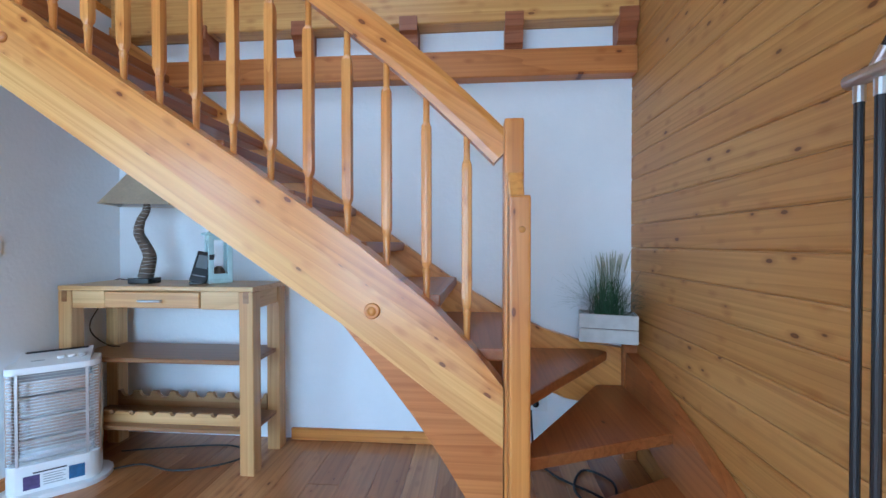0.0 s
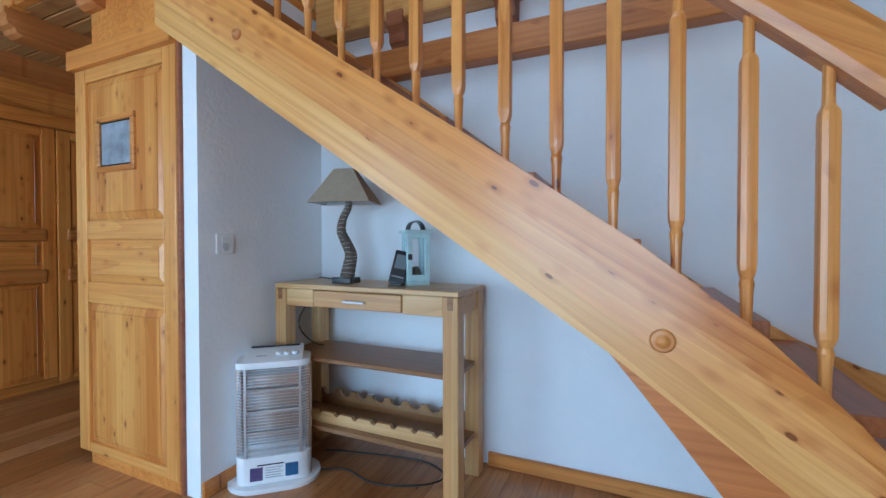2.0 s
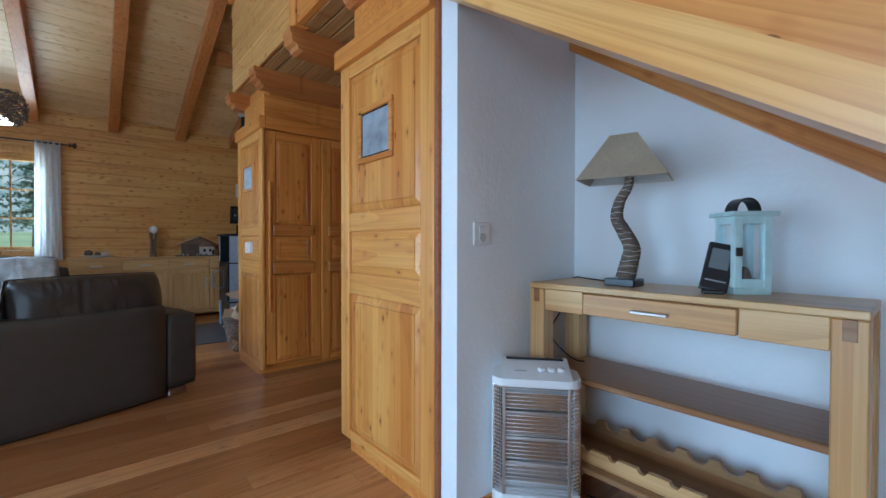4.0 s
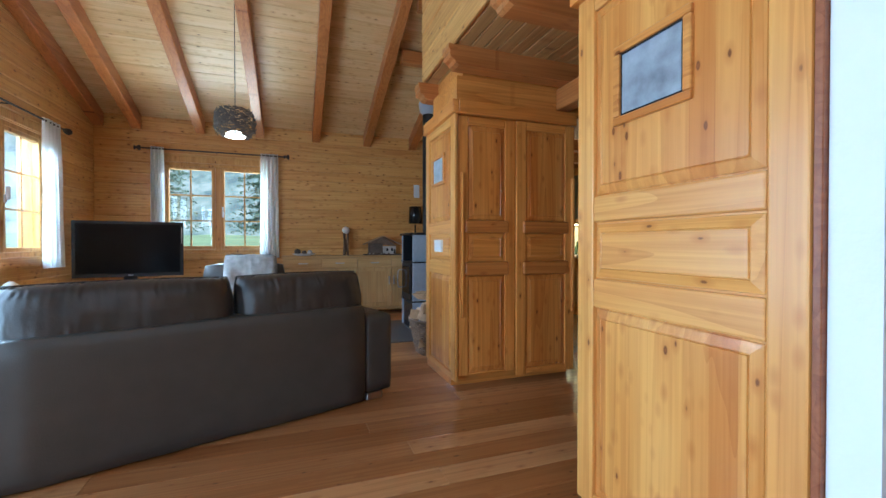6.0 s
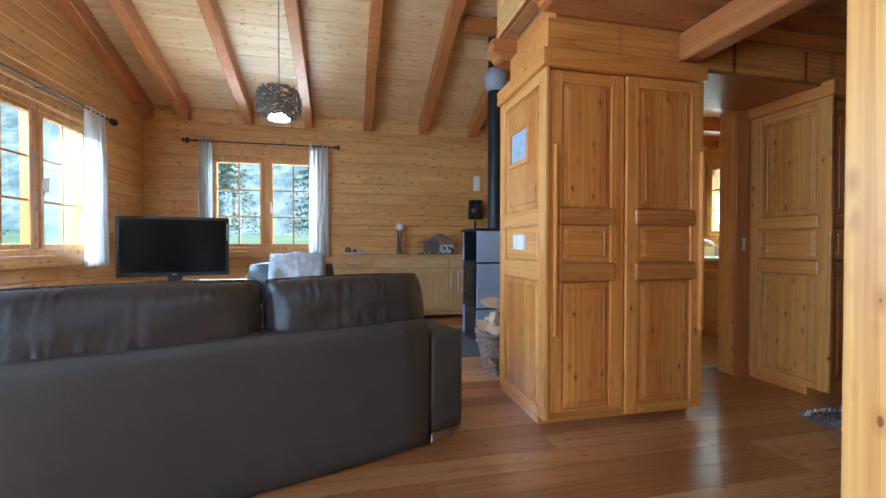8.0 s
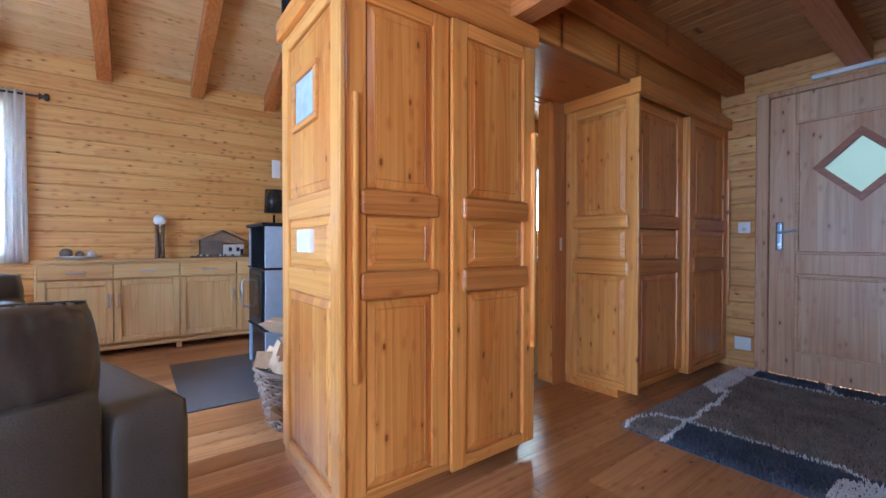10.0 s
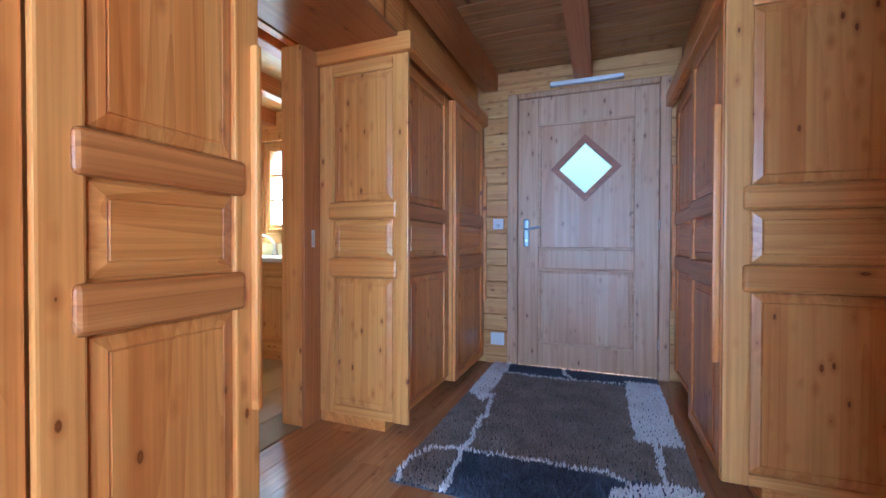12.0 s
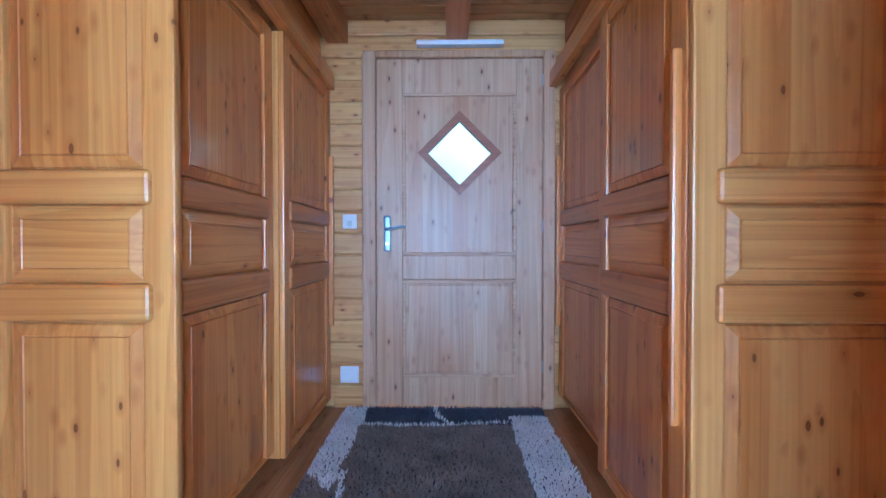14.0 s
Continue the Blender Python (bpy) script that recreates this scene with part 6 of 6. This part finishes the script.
part("bottom", slab([(0.23 * math.cos(a), 0.165 * math.sin(a)) for a in np.linspace(0, 2 * math.pi, 24, endpoint=False)], "z", 0.003, 0.012), wicker, bk)
for k in range(30):
    lv = k // 7
    rd.random()
    w = rd.uniform(0.034, 0.05)
    b = slab([(-w, -w * 0.6), (w, -w * 0.7), (w * 0.3, w * 0.9)], "x", -0.15, 0.15)
    for v in b.verts:
        v.co += Vector((rd.uniform(-0.012, 0.012), rd.uniform(-0.005, 0.005), rd.uniform(-0.005, 0.005)))
    solid("firewood_log", b, logwood, "split pale firewood log in the basket", "log", group="basket logs").matrix_basis = pose(-5.19 + rd.uniform(-0.07, 0.07), 1.63 + (k % 7 - 3) * 0.046, 0.12 + lv * 0.10 + rd.uniform(0, 0.03), rd.uniform(0, 360), rd.uniform(-14, 14), rd.uniform(-25, 25) + (90 if k % 3 == 0 and lv == 2 else 0))

# ---- pendant lamp ----
pn = thing("pendant_lamp", "round pendant lamp woven of dark twigs, switched on", "lamp", (-5.86, -0.125, 2.0))
tw = bmesh.new()
rp = random.Random(12)
for k in range(760):
    a, z = rp.uniform(0, 2 * math.pi), rp.uniform(0.0, 0.26)
    r = 0.178 * (1 - 0.45 * abs(2 * z / 0.26 - 1) ** 3.2) * rp.uniform(0.90, 1.03)
    da, dz = rp.choice((-1, 1)) * rp.uniform(0.14, 0.34), rp.uniform(-0.03, 0.03)
    p = Vector((r * math.cos(a), r * math.sin(a), z))
    q = Vector((r * math.cos(a + da), r * math.sin(a + da), min(0.26, max(0, z + dz))))
    rod(p, q, 0.0045, 4, tw)
part("twig_shade", tw, driftwood, pn, "dark woven twig shade")
part("diffuser", lathe([(0.085, 0.0), (0.09, 0.012), (0.06, 0.04), (0.02, 0.06)], 20), glow("lit_diffuser", (1.0, 0.96, 0.88), 4.0), pn, "white lit diffuser")
part("cord", rod((0, 0, 0.06), (0, 0, roof_z(-5.86) - 2.0), 0.003, 6), cable_black, pn, "thin black cord")

# ---- kitchen seen through the passage ----
shell_wall("kitchen_door_post", [((-4.845, 3.215, 0.0), (-4.703, END_FAR + 0.02, 1.972)), ((-4.80, 2.37, 0.0), (-4.745, 2.41, 1.972))], "pale pine post of the kitchen doorway", pale_z)
solid("trim", box((-4.702, 3.195, 0.0), (-4.684, END_FAR + 0.02, 1.953), 0.002), beam_z, "reddish door casing of the kitchen doorway", "trim", kind="structure")
shell_wall("kitchen_header", [((-4.80, 2.36, 1.976), (-4.75, NORTH, 4.0))], "pine boarding over the kitchen doorway", cab_y)
shell_wall("wardrobe_back", [((-4.80, END_FAR + 0.022, 0.0), (-4.685, NORTH, 1.972))], "pine partition behind the wardrobe", cab_z)
solid("lock_plate", box((-4.683, 3.25, 0.93), (-4.680, 3.275, 1.02), 0.001), steel, "small steel lock plate on the door post", "lock plate")
solid("kitchen_ceiling", box((WEST, 2.365, 2.26), (-4.81, NORTH + 0.019, 2.30)), kitch_y, "honey pine board ceiling of the kitchen between beams", "ceiling", kind="structure")
kb_me = mesh("kitchen_beam", box((-0.05, 2.37, 2.12), (0.05, NORTH + 0.018, 2.259), 0.005), beam_y)
for bx in (-5.15, -5.75, -6.35, -6.95, -7.5):
    tagged(part("kitchen_beam", kb_me, beam_y, None, "", pose(bx, 0, 0)), "brown pine beam under the kitchen ceiling", "beam", "kitchen beams", "structure")
for k in range(5):
    x0 = -7.65 + k * 0.55
    if x0 + 0.55 > -4.85:
        break
    kc = thing("kitchen_cabinet", "honey pine kitchen base cabinet with a panelled door", "cabinet", (x0, 4.07, 0), group="kitchen base cabinets")
    part("body", box((0.001, 0.02, 0.09), (0.549, 0.60, 0.80), 0.002), wall_z, kc)
    part("plinth", box((0.001, 0.05, 0.0), (0.549, 0.58, 0.089)), wall_x, kc)
    part("drawer", box((0.006, 0.0, 0.69), (0.544, 0.019, 0.792), 0.004), wall_x, kc)
    panelled("door", kc, pose(0.006, 0.02, 0), 0.538, 0.10, 0.68, 0.07, ((0.17, 0.61),), woods=(wall_z, wall_x, wall_x, wall_x, wall_z))
solid("kitchen_worktop", box((-7.66, 4.04, 0.803), (-4.81, NORTH + 0.015, 0.835), 0.006, 2), counter_white, "pale kitchen worktop over the base cabinets", "worktop")
shell_wall("splashback", [((-7.66, NORTH + 0.008, 0.836), (-6.55, NORTH + 0.019, 1.30)), ((-6.549, NORTH + 0.008, 0.836), (-4.81, NORTH + 0.019, 0.95))], "cream tiled splashback over the worktop", splash)
shell_wall("kitchen_wall_face", [((-6.549, NORTH + 0.009, 0.951), (-6.42 - 0.15, NORTH + 0.019, 2.25)), ((-5.42, NORTH + 0.009, 0.951), (-4.81, NORTH + 0.019, 2.25))], "white kitchen wall beside the window", plaster)
kw = thing("wall_cupboard", "pine wall cupboard with a glazed door and a light beneath", "cupboard", (-7.6, 4.38, 1.30))
part("body", box((0.0, 0.02, 0.0), (0.97, 0.355, 0.80), 0.003), wall_z, kw)
part("cornice", box((-0.01, -0.015, 0.80), (0.985, 0.355, 0.83), 0.006, 2), wall_x, kw)
for k in range(2):
    a = 0.004 + k * 0.485
    g = bmesh.new()
    for lo, hi in (((a, 0), (a + 0.07, 0.80)), ((a + 0.408, 0), (a + 0.478, 0.80)), ((a + 0.0705, 0), (a + 0.4075, 0.07)), ((a + 0.0705, 0.73), (a + 0.4075, 0.80))):
        box((lo[0], 0.0, lo[1]), (hi[0], 0.019, hi[1]), 0.003, 1, g)
    d = part("door", g, wall_z, kw)
    part("pane", box((a + 0.07, 0.006, 0.07), (a + 0.408, 0.012, 0.73)), plain("cupboard_glass", (0.24, 0.25, 0.19), 0.10, 0, 0.35, 6), d, "dark leaded pane")
part("light_strip", box((0.02, 0.08, -0.012), (0.95, 0.11, -0.001), 0.002), glow("lit_strip", (1.0, 0.85, 0.5), 6.0), kw, "lit strip under the cupboard")
tp = thing("kitchen_tap", "chrome mixer tap at the sink under the window", "tap", (-6.15, 4.55, 0.835))
part("body", lathe([(0.025, 0), (0.025, 0.03), (0.018, 0.05), (0.018, 0.12)], 14), steel, tp)
part("spout", tube(smooth_path([(0, 0, 0.11), (-0.02, -0.06, 0.17), (-0.06, -0.16, 0.20), (-0.09, -0.20, 0.18)]), 0.011), steel, tp)
for k, (bx, h, mt) in enumerate(((-7.0, 0.20, plant_green), (-6.93, 0.16, splash), (-7.1, 0.13, white_plastic))):
    solid("bottle", lathe([(0.03, 0), (0.032, 0.01), (0.032, h * 0.6), (0.012, h * 0.78), (0.012, h)], 14), mt, "small bottle on the kitchen worktop", "bottle", (bx, 4.6, 0.835), group="worktop bottles")

# ---- outside: meadow, trees, distance ----
gm = bmesh.new()
bmesh.ops.create_grid(gm, x_segments=90, y_segments=90, size=1)
for v in gm.verts:
    u, w = v.co.x, v.co.y
    x, y = -3.5 + 1500 * math.copysign(abs(u) ** 2.6, u), 1.4 + 1500 * math.copysign(abs(w) ** 2.6, w)
    d = math.hypot(max(0, abs(x + 3.5) - 6.0), max(0, abs(y - 1.4) - 5.0))
    west = max(0.0, -x - 10.0)
    z = -0.32 + min(2.5, west * 0.05) + 0.25 * noise.noise((x * 0.12, y * 0.12, 0)) * min(1, d / 3)
    v.co = (x, y, z)
solid("ground", gm, meadow, "sunlit green meadow rising behind the chalet", "ground", kind="structure")


def leaf_crown(bm, rng, height, radius, levels, z0):
    """Drooping conifer boughs built of many small needle fans."""
    for lv in range(levels):
        f = lv / (levels - 1)
        z = z0 + (height - z0) * f
        r = radius * (1 - f) ** 0.85 + 0.12
        n = max(5, int(13 * (1 - f) + 4))
        for k in range(n):
            a = rng.uniform(0, 2 * math.pi)
            ln = r * rng.uniform(0.65, 1.1)
            for s in range(7):
                q = (s + rng.uniform(0.2, 0.8)) / 7
                c = Vector((math.cos(a) * ln * q, math.sin(a) * ln * q, z - 0.28 * ln * q * q + rng.uniform(-0.08, 0.08)))
                for _ in range(4):
                    sz = rng.uniform(0.10, 0.22) * (1.15 - 0.5 * q)
                    d1 = Vector((rng.gauss(0, 1), rng.gauss(0, 1), rng.gauss(-0.25, 0.5))).normalized() * sz
                    d2 = d1.cross(Vector((rng.gauss(0, 1), rng.gauss(0, 1), rng.gauss(0, 1)))).normalized() * sz * 0.35
                    vs = [bm.verts.new(p) for p in (c, c + d1 * 0.6 + d2, c + d1 * 1.3, c + d1 * 0.6 - d2)]
                    bm.faces.new(vs)


tree_rng = random.Random(21)
kinds = []
for s in range(2):
    h = 8.0 + 2 * s
    cb_ = bmesh.new()
    leaf_crown(cb_, tree_rng, h, 2.1, 20, 1.6)
    tkb = bmesh.new()
    tube([(0, 0, -0.5), (0.03, 0, 1.5), (0, 0.05, h * 0.6), (0, 0, h)], [0.2, 0.16, 0.09, 0.02], 9, tkb)
    for k in range(9):
        a, z = tree_rng.uniform(0, 6.28), tree_rng.uniform(1.0, 4.0)
        tube([(0, 0, z), (0.7 * math.cos(a), 0.7 * math.sin(a), z - 0.05), (1.5 * math.cos(a), 1.5 * math.sin(a), z - 0.35)], [0.035, 0.02, 0.006], 5, tkb)
    kinds.append((mesh("trunk", tkb, bark), mesh("crown", cb_, conifer)))
spots = [(-27.0, -6.2), (-30.0, -1.6), (-14.2, 5.0), (-16, 8.0), (-24, 4.0), (-25, -8.5), (-17, -12), (-8.5, -18.0), (-1.0, 14.0), (-4.0, 17.0), (-7.0, 13.0), (-10.0, 15)]
for k, (tx, ty) in enumerate(spots):
    tr_ = thing("spruce_tree", "green spruce with drooping boughs on the meadow", "tree", (tx, ty, -0.4 + min(2.5, max(0, -tx - 10) * 0.05)), 40 * k, "spruces round the chalet")
    part("trunk", kinds[k % 2][0], bark, tr_)
    part("crown", kinds[k % 2][1], conifer, tr_)
# far wooded slope: haze and bright daylight painted into its colour and glow
slope_glow, hnt, hbs = mat("far_slope_painted_haze")
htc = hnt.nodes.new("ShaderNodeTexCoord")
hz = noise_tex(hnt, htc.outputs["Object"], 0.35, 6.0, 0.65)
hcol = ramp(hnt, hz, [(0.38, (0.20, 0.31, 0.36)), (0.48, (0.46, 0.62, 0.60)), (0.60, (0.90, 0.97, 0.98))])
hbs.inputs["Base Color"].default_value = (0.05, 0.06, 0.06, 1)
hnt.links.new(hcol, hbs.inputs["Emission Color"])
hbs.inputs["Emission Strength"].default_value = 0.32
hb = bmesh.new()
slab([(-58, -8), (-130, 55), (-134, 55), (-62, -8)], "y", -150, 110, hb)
solid("backdrop", hb, slope_glow, "glowing backdrop of a pale wooded mountain slope, haze painted in", "backdrop", kind="structure")
# low shrubs under the window
shb = bmesh.new()
for k in range(2600):
    c = Vector((tree_rng.uniform(-12.5, -10.2), tree_rng.uniform(-6, 3.5), 0))
    c.z = tree_rng.uniform(-0.3, 0.55 + 0.4 * noise.noise((c.x, c.y, 3)))
    d1 = Vector((tree_rng.gauss(0, 1), tree_rng.gauss(0, 1), tree_rng.gauss(0.3, 0.6))).normalized() * tree_rng.uniform(0.08, 0.16)
    d2 = d1.cross(Vector((0.3, 0.7, 0.4))).normalized() * 0.05
    shb.faces.new([shb.verts.new(p) for p in (c, c + d1 * 0.5 + d2, c + d1, c + d1 * 0.5 - d2)])
solid("shrubs", shb, plain("bright_shrub", (0.13, 0.20, 0.09), 0.8, 0, 0.4, 3), "bright green shrubs along the meadow's edge", "shrub", kind="stuff")
